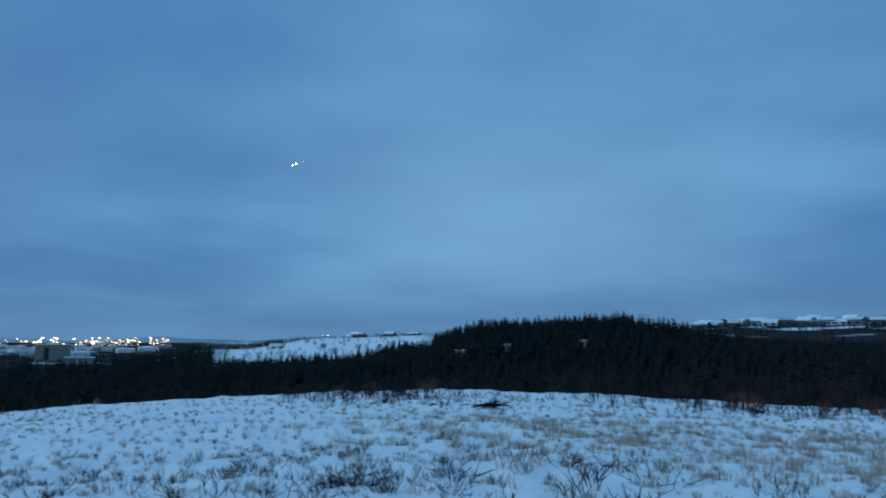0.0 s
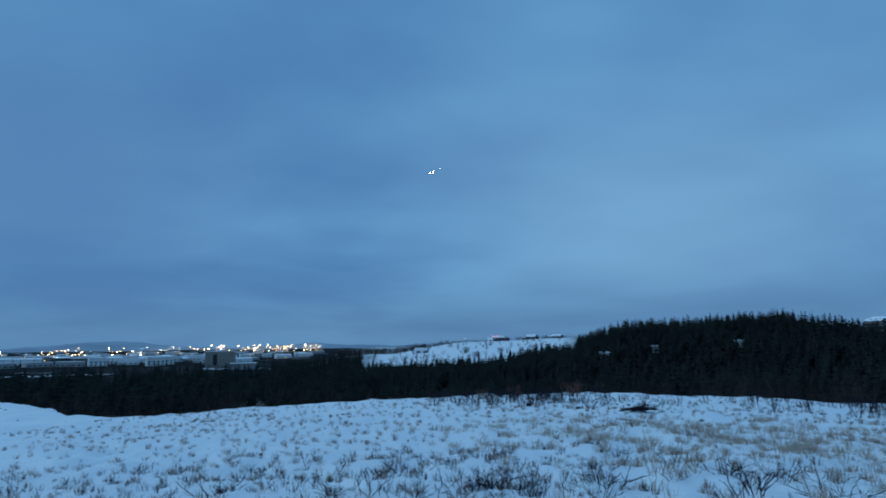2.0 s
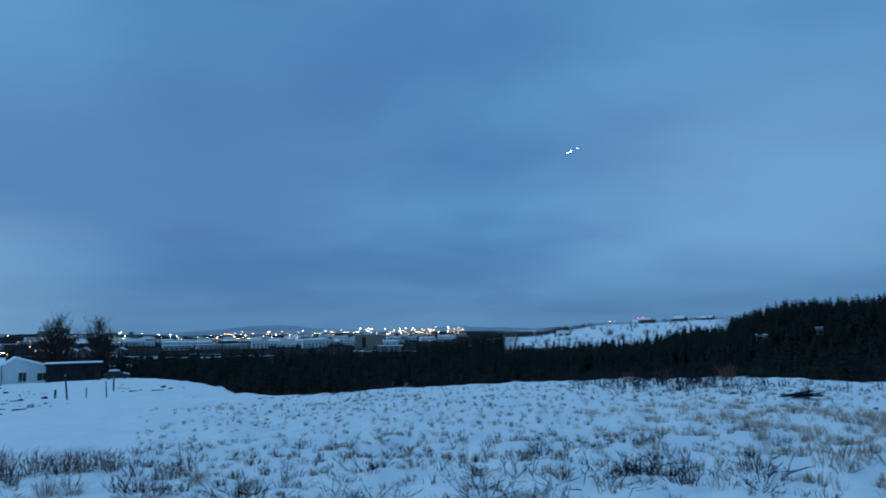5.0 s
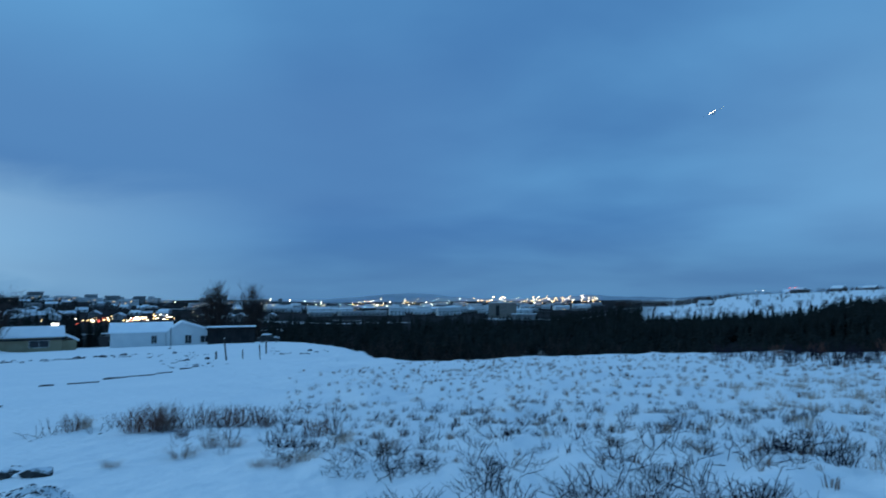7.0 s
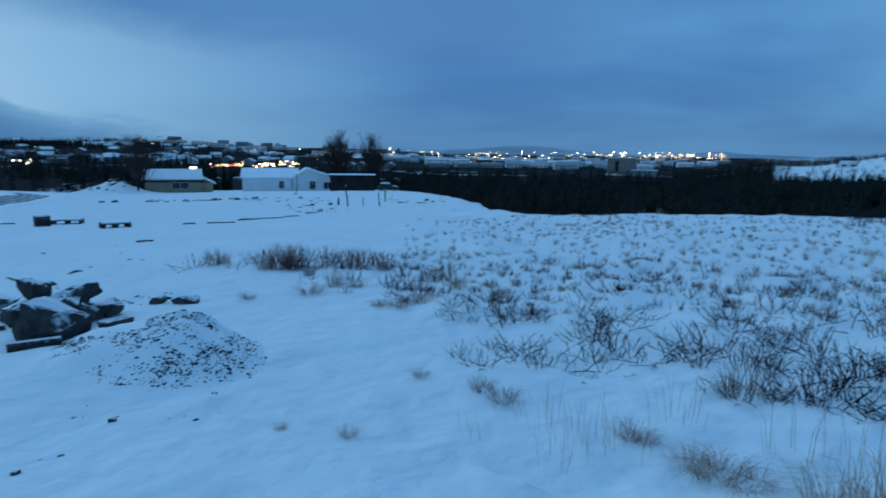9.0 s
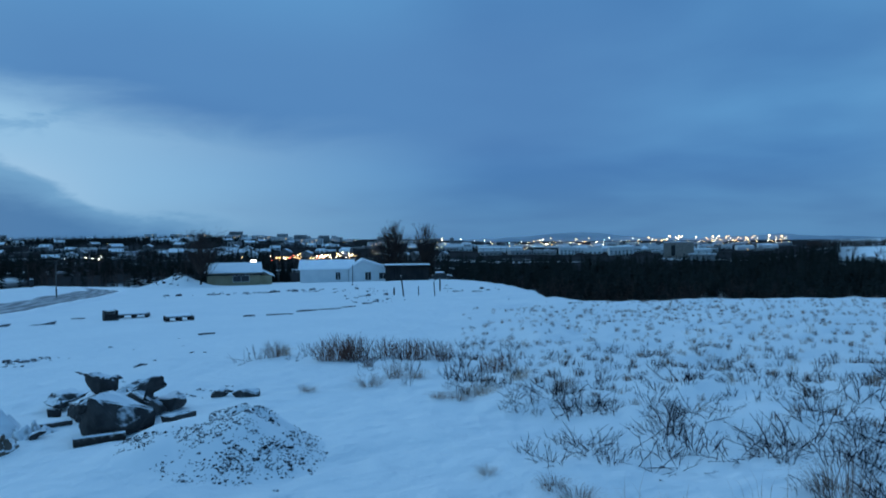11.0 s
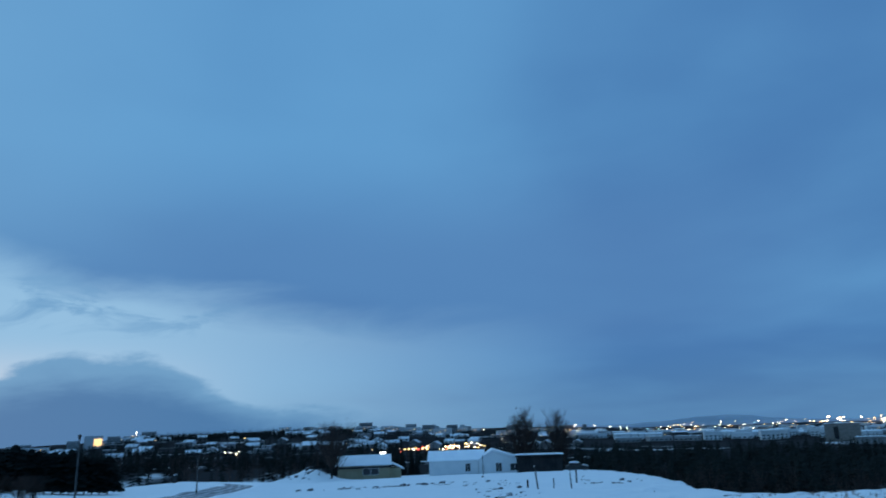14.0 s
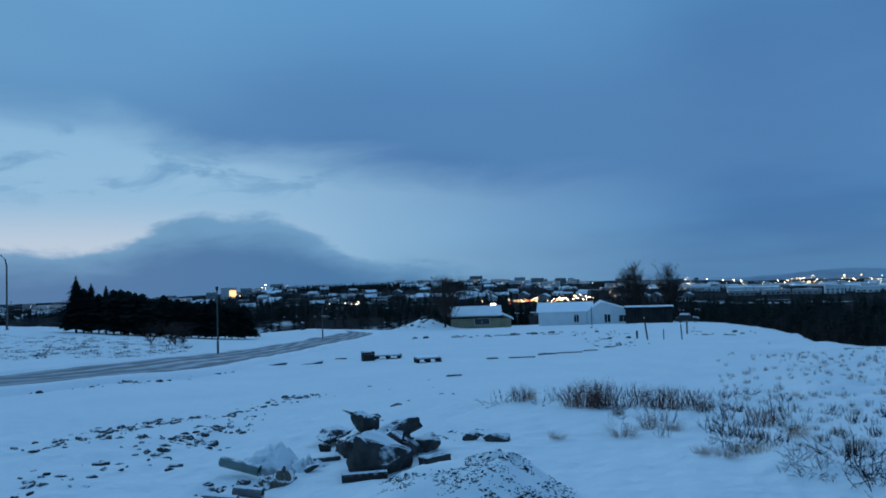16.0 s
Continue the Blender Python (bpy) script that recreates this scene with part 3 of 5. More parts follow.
def gabled(parent, x0, x1, y0, y1, eave, ridge, mat, along="x", over=0.35, roof_mat=None, apex=0.5):
    """Walls and a snow-covered pitched roof; along: the way the ridge runs."""
    wall, roof = bmesh.new(), bmesh.new()
    t = 0.22
    if along == "y":
        xm = x0 + (x1 - x0) * apex
        prism(wall, ((x0, -0.6), (x1, -0.6), (x1, eave), (xm, ridge), (x0, eave)), y0, y1)
        sl, sr = (ridge - eave) / (xm - x0), (ridge - eave) / (x1 - xm)
        prism(roof, ((x0 - over, eave - sl * over + 0.02), (xm, ridge + 0.02), (x1 + over, eave - sr * over + 0.02), (x1 + over, eave - sr * over + t), (xm, ridge + t + 0.06), (x0 - over, eave - sl * over + t)), y0 - over, y1 + over)
    else:
        ym = y0 + (y1 - y0) * apex
        prism(wall, ((y0, -0.6), (y1, -0.6), (y1, eave), (ym, ridge), (y0, eave)), x0, x1)
        s = (ridge - eave) / (ym - y0)
        q = (ridge - eave) / (y1 - ym)
        prism(roof, ((y0 - over, eave - s * over + 0.02), (ym, ridge + 0.02), (y1 + over, eave - q * over + 0.02), (y1 + over, eave - q * over + t), (ym, ridge + t + 0.06), (y0 - over, eave - s * over + t)), x0 - over, x1 + over)
        for bm in (wall, roof):
            for v in bm.verts:
                v.co.x, v.co.y = v.co.y, v.co.x
            bmesh.ops.recalc_face_normals(bm, faces=bm.faces)
    part("wall", wall, mat, parent)
    part("roof", roof, roof_mat or ROOFSNOW, parent, "roof under thick snow")


def white_house():
    h = thing("house", stand(54.5, 140, 0, 0.0), "white single-storey house under snowy roofs, beyond the field", "house")
    gabled(h, -8.6, 1.6, 0, 8, 2.6, 4.0, WHITEWALL, "x")
    gabled(h, 0.8, 8.6, -0.7, 8.5, 2.5, 4.1, WHITEWALL, "y", apex=0.33)
    for x0, x1, z0, z1 in ((-1.8, -0.9, 0.5, 1.9),):
        window(h, x0, x1, z0, z1, 0)
    for x0, x1, z0, z1 in ((3.9, 5.0, 0.4, 1.9), (6.6, 8.2, 0.5, 1.7)):
        window(h, x0, x1, z0, z1, -0.7)
    door = part("door", boxed(1.2, 1.9, -0.78, -0.68, 0, 2.0, bevel=0.02), FRAMEWHITE, h)
    part("handle", boxed(1.75, 1.79, -0.84, -0.78, 0.95, 1.1), METAL, door)
    part("downpipe", boxed(0.62, 0.7, -0.12, -0.02, 0, 2.5), GREYWALL, h)


def barn():
    h = thing("barn", stand(62.85, 140), "tan shed with a snowy roof and one dark wide window", "barn")
    gabled(h, -5.0, 4.6, 0, 9, 2.5, 3.9, TANWALL, "x", 0.5)
    window(h, -0.3, 2.6, 0.7, 1.8, 0)
    annex = boxed(4.62, 6.9, 1.5, 8, -0.6, 1.7, bevel=0.02)
    part("annex", annex, TANWALL, h)
    roof = prism(bmesh.new(), ((4.62, 2.7), (7.4, 1.4), (7.4, 1.62), (4.62, 2.95)), 1.2, 8.3)
    part("annex_roof", roof, ROOFSNOW, h, "lean-to roof under snow")
    part("eave_board", boxed(-5.4, 5.0, -0.5, -0.42, 1.9, 2.2), DARKWOOD, h)


def dark_shed():
    h = thing("shed", stand(49.55, 133), "black boarded shed with a flat snowy roof", "shed")
    part("back_wall", boxed(-3.9, 3.9, 4.0, 4.15, -0.5, 2.7), DARKWOOD, h)
    part("side_wall", boxed(-4.05, -3.9, 0, 4.15, -0.5, 2.75), DARKWOOD, h)
    part("side_wall", boxed(3.9, 4.05, 0, 4.15, -0.5, 2.55), DARKWOOD, h)
    for i in range(28):
        part("board", boxed(-3.9 + i * 0.28, -3.64 + i * 0.28, -0.03 - 0.012 * (i % 2), 0.02, -0.4, 2.4), DARKWOOD, h)
    for x in (-0.6, 1.6, 3.6):
        part("post", boxed(x - 0.08, x + 0.08, 0, 0.16, -0.4, 2.6), DARKWOOD, h)
    part("fascia", boxed(-4.3, 4.3, -0.45, -0.37, 2.55, 2.85), DARKWOOD, h)
    part("roof", boxed(-4.3, 4.3, -0.37, 4.4, 2.72, 2.98, bevel=0.05), ROOFSNOW, h, "flat roof under snow")
    part("brace", mesh_of("brace", *rod([(2.0, 0.1, 0.2), (3.3, 0.1, 2.3)], [0.06, 0.06], 5), DARKWOOD), None, h)


white_house()
barn()
dark_shed()


def far_house(kind, m, group, label, name="house"):
    h = thing(name, m, label, name.replace("_", " "), group)
    w, d, e, g, mat, storeys = kind
    if g:
        gabled(h, -w / 2, w / 2, 0, d, e, e + g, mat, "x" if w > d else "y", 0.3)
    else:
        part("wall", boxed(-w / 2, w / 2, 0, d, -4, e), mat, h)
        part("roof", boxed(-w / 2 - 0.2, w / 2 + 0.2, -0.2, d + 0.2, e, e + 0.35, bevel=0.05), ROOFSNOW, h, "flat roof under snow")
    n = max(2, int(w / 4.5))
    for s in range(storeys):
        for i in range(n):
            x = -w / 2 + w * (i + 0.5) / n
            part("window", boxed(x - w / n * 0.26, x + w / n * 0.26, -0.06, 0.02, 0.9 + s * 2.8, 2.2 + s * 2.8), WARM_GLOW if (i * 7 + s * 3 + int(w)) % 17 == 0 else PANE, h)
    return h


def town():
    rnd = random.Random(21)
    kinds = {"home": [(11, 8, 2.7, 1.9, HOMEWALL, 1), (13, 9, 4.2, 2.2, HOMEWALL, 1), (12, 9, 2.8, 2.4, WHITEWALL, 1), (15, 10, 4.2, 0, HOMEWALL, 1), (12, 9, 4.4, 2.6, HOMEWALL, 1)],
             "shop": [(22, 14, 6, 0, WHITEWALL, 1), (30, 16, 7, 1.5, WHITEWALL, 1), (18, 12, 9, 0, WHITEWALL, 2), (26, 14, 5, 0, GREYWALL, 1)],
             "hall": [(34, 22, 8, 0, GREYWALL, 1), (46, 24, 9, 0, WHITEWALL, 2), (28, 18, 7, 1.6, HOMEWALL, 1), (56, 24, 6, 0, HOMEWALL, 1)],
             "block": [(34, 14, 11, 0, WHITEWALL, 3), (26, 14, 17, 0, GREYWALL, 5), (44, 14, 9, 0, WHITEWALL, 3)]}
    names = {"shop": ("small pale hall with a snowy roof among the lights", "small halls across the valley"), "home": ("snow-roofed detached house on the far slope", "houses on the far slopes"), "hall": ("long pale industrial hall with a snowy roof", "halls by the harbour"), "block": ("pale block of flats with rows of windows", "blocks of flats in the town")}
    made = {}
    belts = [("home", 130, 61, 98, 560, 1700), ("home", 34, 46, 63, 560, 1400), ("home", 55, -40, -14.5, 630, 800), ("shop", 90, 29, 47, 800, 2600), ("shop", 26, 19, 31, 1000, 2800), ("hall", 34, 20, 47, 1500, 3600), ("hall", 8, 33, 47, 1300, 1900),
             ("block", 30, 45, 63, 1500, 2600), ("block", 28, 79.5, 99, 1500, 2500), ("block", 6, 63, 79, 2000, 2700), ("home", 6, 1.5, 8, 760, 830)]
    for kind, count, a0, a1, r0, r1 in belts:
        for i in range(count):
            az, r = rnd.uniform(a0, a1), math.exp(rnd.uniform(math.log(r0), math.log(r1)))
            v = i % len(kinds[kind])
            m = stand(az, r, rnd.choice((0, 0, 25, -30, 80)) if kind == "home" else rnd.uniform(-20, 20), 0.2)
            if (kind, v) not in made:
                made[kind, v] = far_house(kinds[kind][v], m, names[kind][1], names[kind][0], {"home": "house", "block": "apartment_block", "hall": "industrial_hall", "shop": "small_hall"}[kind])
            else:
                copy_thing(made[kind, v], m)


town()


def landmark(name, az, r, w, d, tall, mat, label, sink=0, rows=0):
    h = thing(name, stand(az, r, 0, sink), label, "building")
    part("wall", boxed(-w / 2, w / 2, 0, d, -6, tall), mat, h)
    part("roof", boxed(-w / 2 - 0.3, w / 2 + 0.3, -0.3, d + 0.3, tall, tall + 0.5, bevel=0.1), ROOFSNOW, h)
    n = max(3, int(w / 4))
    for s in range(rows):
        for i in range(n):
            x = -w / 2 + w * (i + 0.5) / n
            part("window", boxed(x - w / n * 0.28, x + w / n * 0.28, -0.1, 0.05, tall - 2.4 - s * 2.9, tall - 1.0 - s * 2.9), PANE, h)
    return h


b = landmark("block_building", 28.3, 700, 27, 20, 14.5, BROWNWALL, "plain brown block building behind the wood", rows=0)
part("dark_bay", boxed(-6.5, -3, -0.4, 0.1, 2, 12), BLACK, b)
b = landmark("low_hall", 26.6, 640, 22, 14, 5.0, GREYWALL, "low pale hall with a snowy roof beside the wood")
for az, r, w, tall, mat in ((50.75, 2300, 14, 29, GREYWALL), (50.1, 2250, 18, 26, GREYWALL), (50.4, 2350, 12, 31, GREYWALL), (57.4, 2400, 24, 15, WHITEWALL), (56.2, 2500, 30, 17, GREYWALL), (55.3, 2450, 18, 20, WHITEWALL), (60.3, 2300, 22, 12, WHITEWALL), (45.9, 2700, 14, 22, GREYWALL)):
    landmark("tower_block", az, r, w, 16, tall, mat, "pale tower block on the skyline", rows=6)
rise = 4.5 - ground_at(82.0, 1500)[2]
b = landmark("lit_building", 82.0, 1500, 31, 18, rise, WHITEWALL, "white building with a warm floodlit front", rows=0)
# floodlight falling on the wall is put into a slab that glows itself
part("floodlit_front", boxed(1, 14, -0.5, 0.1, rise - 18, rise - 5), WARM_GLOW, b, "front glowing warm orange")
landmark("red_block", 90.1, 1300, 30, 16, -1.5 - ground_at(90.1, 1300)[2], REDWALL, "brick-red block of flats above the tree row", rows=3)


# ---- trees and lights of the town
def town_trees():
    rnd = random.Random(8)
    spruce, bare = [], []
    for count, a0, a1, r0, r1, t0, t1 in ((2100, 60, 100, 260, 1600, 5, 11), (600, 46, 62, 230, 1500, 4, 9), (620, -42, -14, 520, 800, 3.5, 7), (900, 62, 79, 1000, 1900, 7, 12), (350, 79, 100, 900, 2200, 6, 10), (600, 44, 63, 1500, 2600, 7, 11), (160, 11, 19, 800, 1000, 5, 9), (330, 24, 47, 460, 1300, 4, 7), (300, 17.5, 24.5, 450, 680, 6, 10), (420, 25, 47, 900, 2400, 5, 9)):
        for _ in range(count):
            az, r = rnd.uniform(a0, a1), math.exp(rnd.uniform(math.log(r0), math.log(r1)))
            x, y, z = ground_at(az, r, 0.3)
            t = rnd.uniform(t0, t1)
            spruce.append((x, y, z, rnd.random() * 6.28, t * 1.15, t))
    for count, a0, a1, r0, r1, t0, t1 in ((600, 46, 100, 220, 700, 4, 8), (420, 12.5, 19.5, 780, 1000, 6, 10), (160, 0, 11, 800, 860, 3, 6), (70, 66, 76, 150, 240, 3, 5), (420, -42, -14, 540, 790, 3, 6)):
        for _ in range(count):
            az, r = rnd.uniform(a0, a1), rnd.uniform(r0, r1)
            x, y, z = ground_at(az, r, 0.3)
            t = rnd.uniform(t0, t1)
            bare.append((x, y, z, rnd.random() * 6.28, t * 1.2, t))
    stuff("town_conifers", [conifer(200 + i, girth=0.2, whorls=9, blades=7) for i in range(6)], spruce, NEEDLES, "dark conifers among the houses of the far slopes", "trees")
    stuff("town_bare_trees", [bare_tree(220 + i, 20, 3, 0.4) for i in range(5)], bare, TWIG, "leafless trees and hedges among the far houses", "trees")
    # scrub on the snowy hill
    scrub = []
    for _ in range(150):
        az, r = rnd.uniform(2, 17), rnd.uniform(450, 790)
        x, y, z = ground_at(az, r, 0.2)
        t = rnd.uniform(1.8, 4.6)
        scrub += [(x + rnd.uniform(-4, 4), y + rnd.uniform(-4, 4), z, rnd.random() * 6.28, t * 1.4, t) for _ in range(rnd.choice((1, 1, 2, 5)))]
    stuff("hill_scrub", [bare_tree(240 + i, 26, 3, 0.6, 0.02, 0.02) for i in range(4)] + [conifer(250, girth=0.3, whorls=8)], scrub, TWIG, "dark leafless scrub dotted over the snowy hill", "bushes")


town_trees()
rnd = random.Random(77)
for i in range(34):
    az, r = 2.5 + 16 * (i + rnd.uniform(-0.4, 0.4)) / 34, rnd.uniform(350, 400)
    spruce_tree(stand(az, r, rnd.uniform(0, 360)), rnd.uniform(7, 10.5), 90 + i % 4, "spruces below the snowy hill", "tall dark spruce standing out against the snowy hill", 0.2, 0.05)


def lamp(m, mat, group, label):
    ob = thing("street_lamp", m, label, "lamp", group)
    part("pole", mesh_of("pole", *rod([(0, 0, -0.3), (0, 0, 5.6)], [0.07, 0.05], 6), METAL), None, ob)
    bm = bmesh.new()
    bmesh.ops.create_icosphere(bm, subdivisions=1, radius=0.42, matrix=Matrix.Translation((0, 0, 5.85)) @ Matrix.Diagonal((1.15, 1.15, 0.75, 1)))
    part("lamp_head", bm, mat, ob, "glowing lamp head")
    return ob


def lights():
    rnd = random.Random(31)
    made = {}
    W, Y, R, C = (LAMP_WHITE, "white light burning on a far mast"), (LAMP_WARM, "warm light burning on a far mast"), (LAMP_RED, "red light burning on a far mast"), (LAMP_CYAN, "green-white light on a far mast")
    belts = [(125, 20.5, 31.5, 2200, 3400, (W, Y, Y), 0.75), (95, 33, 47, 950, 2500, (W, W, W, Y, C, W, Y), 0.6), (50, 29, 40, 1900, 3200, (W, Y), 0.65), (30, 53.6, 56.5, 430, 560, (W, Y, W), 0.9), (30, 56, 60.2, 400, 520, (Y, Y, W, R), 0.9),
             # the last belt's three mast lamps stand in for a building's lit windows
             (26, 60, 97, 420, 1700, (W, Y), 0.5), (12, 46, 54, 500, 1600, (W, Y), 0.5), (4, 86, 97, 1500, 1700, (W, Y), 1.1), (3, 78.6, 80.5, 1450, 1500, (W,), 1.2)]
    for count, a0, a1, r0, r1, kinds, k in belts:
        for i in range(count):
            az, r = rnd.uniform(a0, a1), rnd.uniform(r0, r1)
            mat, label = kinds[i % len(kinds)]
            m = stand(az, r, 0, 0.1, max(0.8, r / 700 * k * rnd.choice((0.55, 0.7, 0.8, 1.0, 1.5))))
            if mat.name not in made:
                made[mat.name] = lamp(pose(*m.translation, 0, 0, az), mat, "lights of the town and harbour", label)
            else:
                copy_thing(made[mat.name], m)
    for az, r, mat in ((6.75, 770, LAMP_RED), (7.1, 772, LAMP_RED), (8.9, 770, LAMP_WHITE), (9.3, 768, LAMP_WHITE)):
        copy_thing(made.get(mat.name), stand(az, r, 0, 0.2, 1.1 if mat is LAMP_RED else 0.7))


lights()
for az in WOOD_HOMES:
    far_house((4.6, 6, 3.4, 0, GREYWALL, 1), stand(az, 322, 0, 0.1), "pale houses in the wood", "pale house half hidden among the dark spruces")


far_house((12, 8, 3.0, 1.8, WHITEWALL, 1), stand(12.8, 610, 0, 0.2), "", "white house standing alone on the snowy hill")


def distant_hills():
    az = np.linspace(12, 56, 120)
    crest = 4800 * np.tan(np.radians(0.50 * np.exp(-((az - 36) / 4.5) ** 2) + 0.25 * np.exp(-((az - 21) / 3.0) ** 2) + 0.12 * np.exp(-((az - 48) / 6.0) ** 2) - 0.42))
    crest += 4 * rough(az * 40, az * 0, 50, 4) + 2 * rough(az * 40, az * 0, 17, 6)
    rows = [(4400, -0.0, -55.0), (4600, 0.6, 0.0), (4800, 1.0, 0.0), (4940, 0.3, -30.0)]
    V = [(*spot(a, r), (c + 55) * k - 55 + 0 * base) for r, k, base in rows for a, c in zip(az, crest)]
    n = len(az)
    F = [(j * n + i, j * n + i + 1, (j + 1) * n + i + 1, (j + 1) * n + i) for j in range(3) for i in range(n - 1)]
    tagged(new("backdrop", mesh_of("backdrop", V, F, HILLSIDE, True)), "low blue-grey mountains across the water under cloud", "mountains", kind="structure")


distant_hills()


def lit_sign():
    x, y, z = ground_at(61.45, 172)
    ob = thing("lit_sign", pose(x, y, z, 0, 0, 61.45), "bright blank light box on a post behind the barn", "sign")
    part("post", boxed(-0.1, 0.1, -0.1, 0.1, -0.3, 4.2), METAL, ob)
    part("casing", boxed(-0.72, 0.72, -0.12, 0.2, 4.2, 5.6, bevel=0.03), METAL, ob)
    part("face", boxed(-0.66, 0.66, -0.14, -0.115, 4.26, 5.54), material("light_box_face", (0.8, 0.8, 0.8), lit=(1.0, 0.93, 0.82), power=3.5), ob, "glowing white face")


lit_sign()


def leafless(az, r, tall, seed, label, spread=0.3, mat=None, name="bare_tree", group="", limbs=46, start=0.15, category="tree"):
    ob = thing(name, stand(az, r, seed * 37, 0.1), label, category, group)
    v, f = bare_tree(seed, limbs, 9, spread, 0.018, start)
    rod_n = 30
    part("trunk", mesh_of("trunk", v[:rod_n] * tall, f[np.all(f < rod_n, 1)], mat or BARK), None, ob)
    keep = f[np.all(f >= rod_n, 1)] - rod_n
    part("crown", mesh_of("crown", v[rod_n:] * tall, keep, mat or TWIG), None, ob)
    return ob


leafless(50.45, 158, 12.5, 301, "tall leafless tree behind the black shed", 0.3, limbs=130)
leafless(51.0, 160, 11.5, 302, "tall leafless tree behind the black shed", 0.3, limbs=130)
leafless(48.1, 156, 12.0, 303, "tall leafless tree standing past the black shed", 0.34, limbs=130)
leafless(47.6, 158, 10.0, 304, "tall leafless tree standing past the black shed", 0.34, limbs=60)
leafless(65.3, 134, 9.0, 305, "spreading leafless tree at the barn's end", 0.5, limbs=90)
leafless(64.9, 139, 6.5, 306, "spreading leafless tree at the barn's end", 0.5, limbs=70)
for az, r, t in ((59.3, 168, 6.5), (60.0, 172, 7.5), (58.9, 178, 5.5), (48.9, 175, 6.0), (46.0, 170, 5.0)):
    spruce_tree(stand(az, r), t, 95, "spruces behind the houses", "dark spruce behind the snowy houses", 0.22, 0.05)
for az, r, t in ((26.5, 50, 3.3), (25.3, 50, 3.5), (31.0, 49, 2.6), (25.8, 52, 3.0), (10.5, 54, 3.4), (-6, 55, 3.6)):
    leafless(az, r, t, int(az * 10), "slim pale-stemmed birch at the field's edge", 0.25, BIRCH, "birch_tree", "birches below the brow")
for i, (az, r) in enumerate(((87.6, 66), (86.3, 66.5), (85.4, 66.2), (85.9, 65.8))):
    leafless(az, r, 1.9, 320 + i, "dense dark leafless bush on the snowy verge", 0.55, TWIG, "bush", "bushes on the verge", 70, 0.02, "bush")


def arm_lamp():
    ob = thing("street_lamp", stand(96.7, 92), "tall curved-arm steel street lamp, unlit", "lamp")
    pts = [(0, 0, -0.3), (0, 0, 7.0), (0.15, 0, 7.7), (0.5, 0, 8.15), (1.0, 0, 8.35), (1.5, 0, 8.35)]
    pts = [(-x, y, z) for x, y, z in pts]
    part("pole", mesh_of("pole", *rod(pts, [0.11, 0.08, 0.07, 0.06, 0.05, 0.05], 8), METAL, True), None, ob)
    part("lamp_head", boxed(-2.2, -1.5, -0.16, 0.16, 8.26, 8.42, bevel=0.04), METAL, ob)
    part("base_plate", boxed(-0.2, 0.2, -0.2, 0.2, -0.05, 0.08), METAL, ob)


arm_lamp()
for az, r, h in ((82.9, 46.4, 4.15), (75.0, 69.2, 3.1)):
    ob = thing("lamp_post", stand(az, r), "slim dark unlit lamp post at the road's edge", "lamp", "lamp posts by the road")
    part("pole", mesh_of("pole", *rod([(0, 0, -0.3), (0, 0, 0.8), (0, 0, 0.82), (0, 0, h - 0.25)], [0.065, 0.065, 0.045, 0.038], 8), METAL, True), None, ob)
    part("lamp_head", mesh_of("lamp_head", *rod([(0, 0, h - 0.25), (0, 0, h - 0.2), (0, 0, h - 0.03), (0, 0, h)], [0.045, 0.08, 0.09, 0.04], 8), BLACK, True), None, ob)


def low_fence():
    ob = thing("fence", stand(94.6, 108, -12), "low brown board fence beyond the snowy verge", "fence")
    for i in range(9):
        part("post", boxed(-4 + i, -3.9 + i, 0, 0.1, -0.3, 1.15), OLDWOOD, ob)
    for k in range(4):
        part("rail", boxed(-4.1, 4.2, -0.05, -0.003, 0.1 + k * 0.26, 0.32 + k * 0.26), OLDWOOD, ob)


low_fence()
ob = thing("bollard", stand(92.9, 100), "short black marker post in the snow", "post")
part("post", boxed(-0.18, 0.18, -0.1, 0.1, -0.2, 1.05, bevel=0.03), BLACK, ob)
part("cap", boxed(-0.2, 0.2, -0.12, 0.12, 1.05, 1.12), ROOFSNOW, ob)
ob = thing("bollard", stand(76.5, 125), "short black marker post in the snow", "post")
part("post", boxed(-0.28, 0.28, -0.15, 0.15, -0.2, 1.25, bevel=0.03), BLACK, ob)
part("cap", boxed(-0.3, 0.3, -0.17, 0.17, 1.25, 1.33), ROOFSNOW, ob)


def car():
    ob = thing("car", stand(46.75, 128), "parked dark car under a thick cap of snow", "car")
    body = bmesh.new()
    prism(body, ((-1.9, 0.3), (1.9, 0.3), (1.95, 0.62), (1.3, 0.85), (-1.8, 0.85), (-1.95, 0.6)), -0.8, 0.8)
    prism(body, ((-1.5, 0.85), (0.9, 0.85), (0.35, 1.32), (-1.1, 1.35)), -0.7, 0.7)
    part("body", body, BLACK, ob)
    cap = bmesh.new()
    prism(cap, ((-1.3, 1.28), (0.45, 1.26), (0.25, 1.46), (-0.4, 1.52), (-1.05, 1.48)), -0.72, 0.72)
    prism(cap, ((0.85, 0.87), (1.85, 0.7), (1.75, 0.84), (0.95, 0.98)), -0.75, 0.75)
    part("snow_cap", cap, ROOFSNOW, ob)
    for x in (-1.2, 1.2):
        for y in (-0.82, 0.66):
            w = part("wheel", mesh_of("wheel", *rod([(x, y, 0.3), (x, y + 0.16, 0.3)], [0.31, 0.31], 14), BLACK), None, ob)
            part("rim", mesh_of("rim", *rod([(x, y - 0.01, 0.3), (x, y + 0.17, 0.3)], [0.18, 0.18], 10), METAL), None, w)


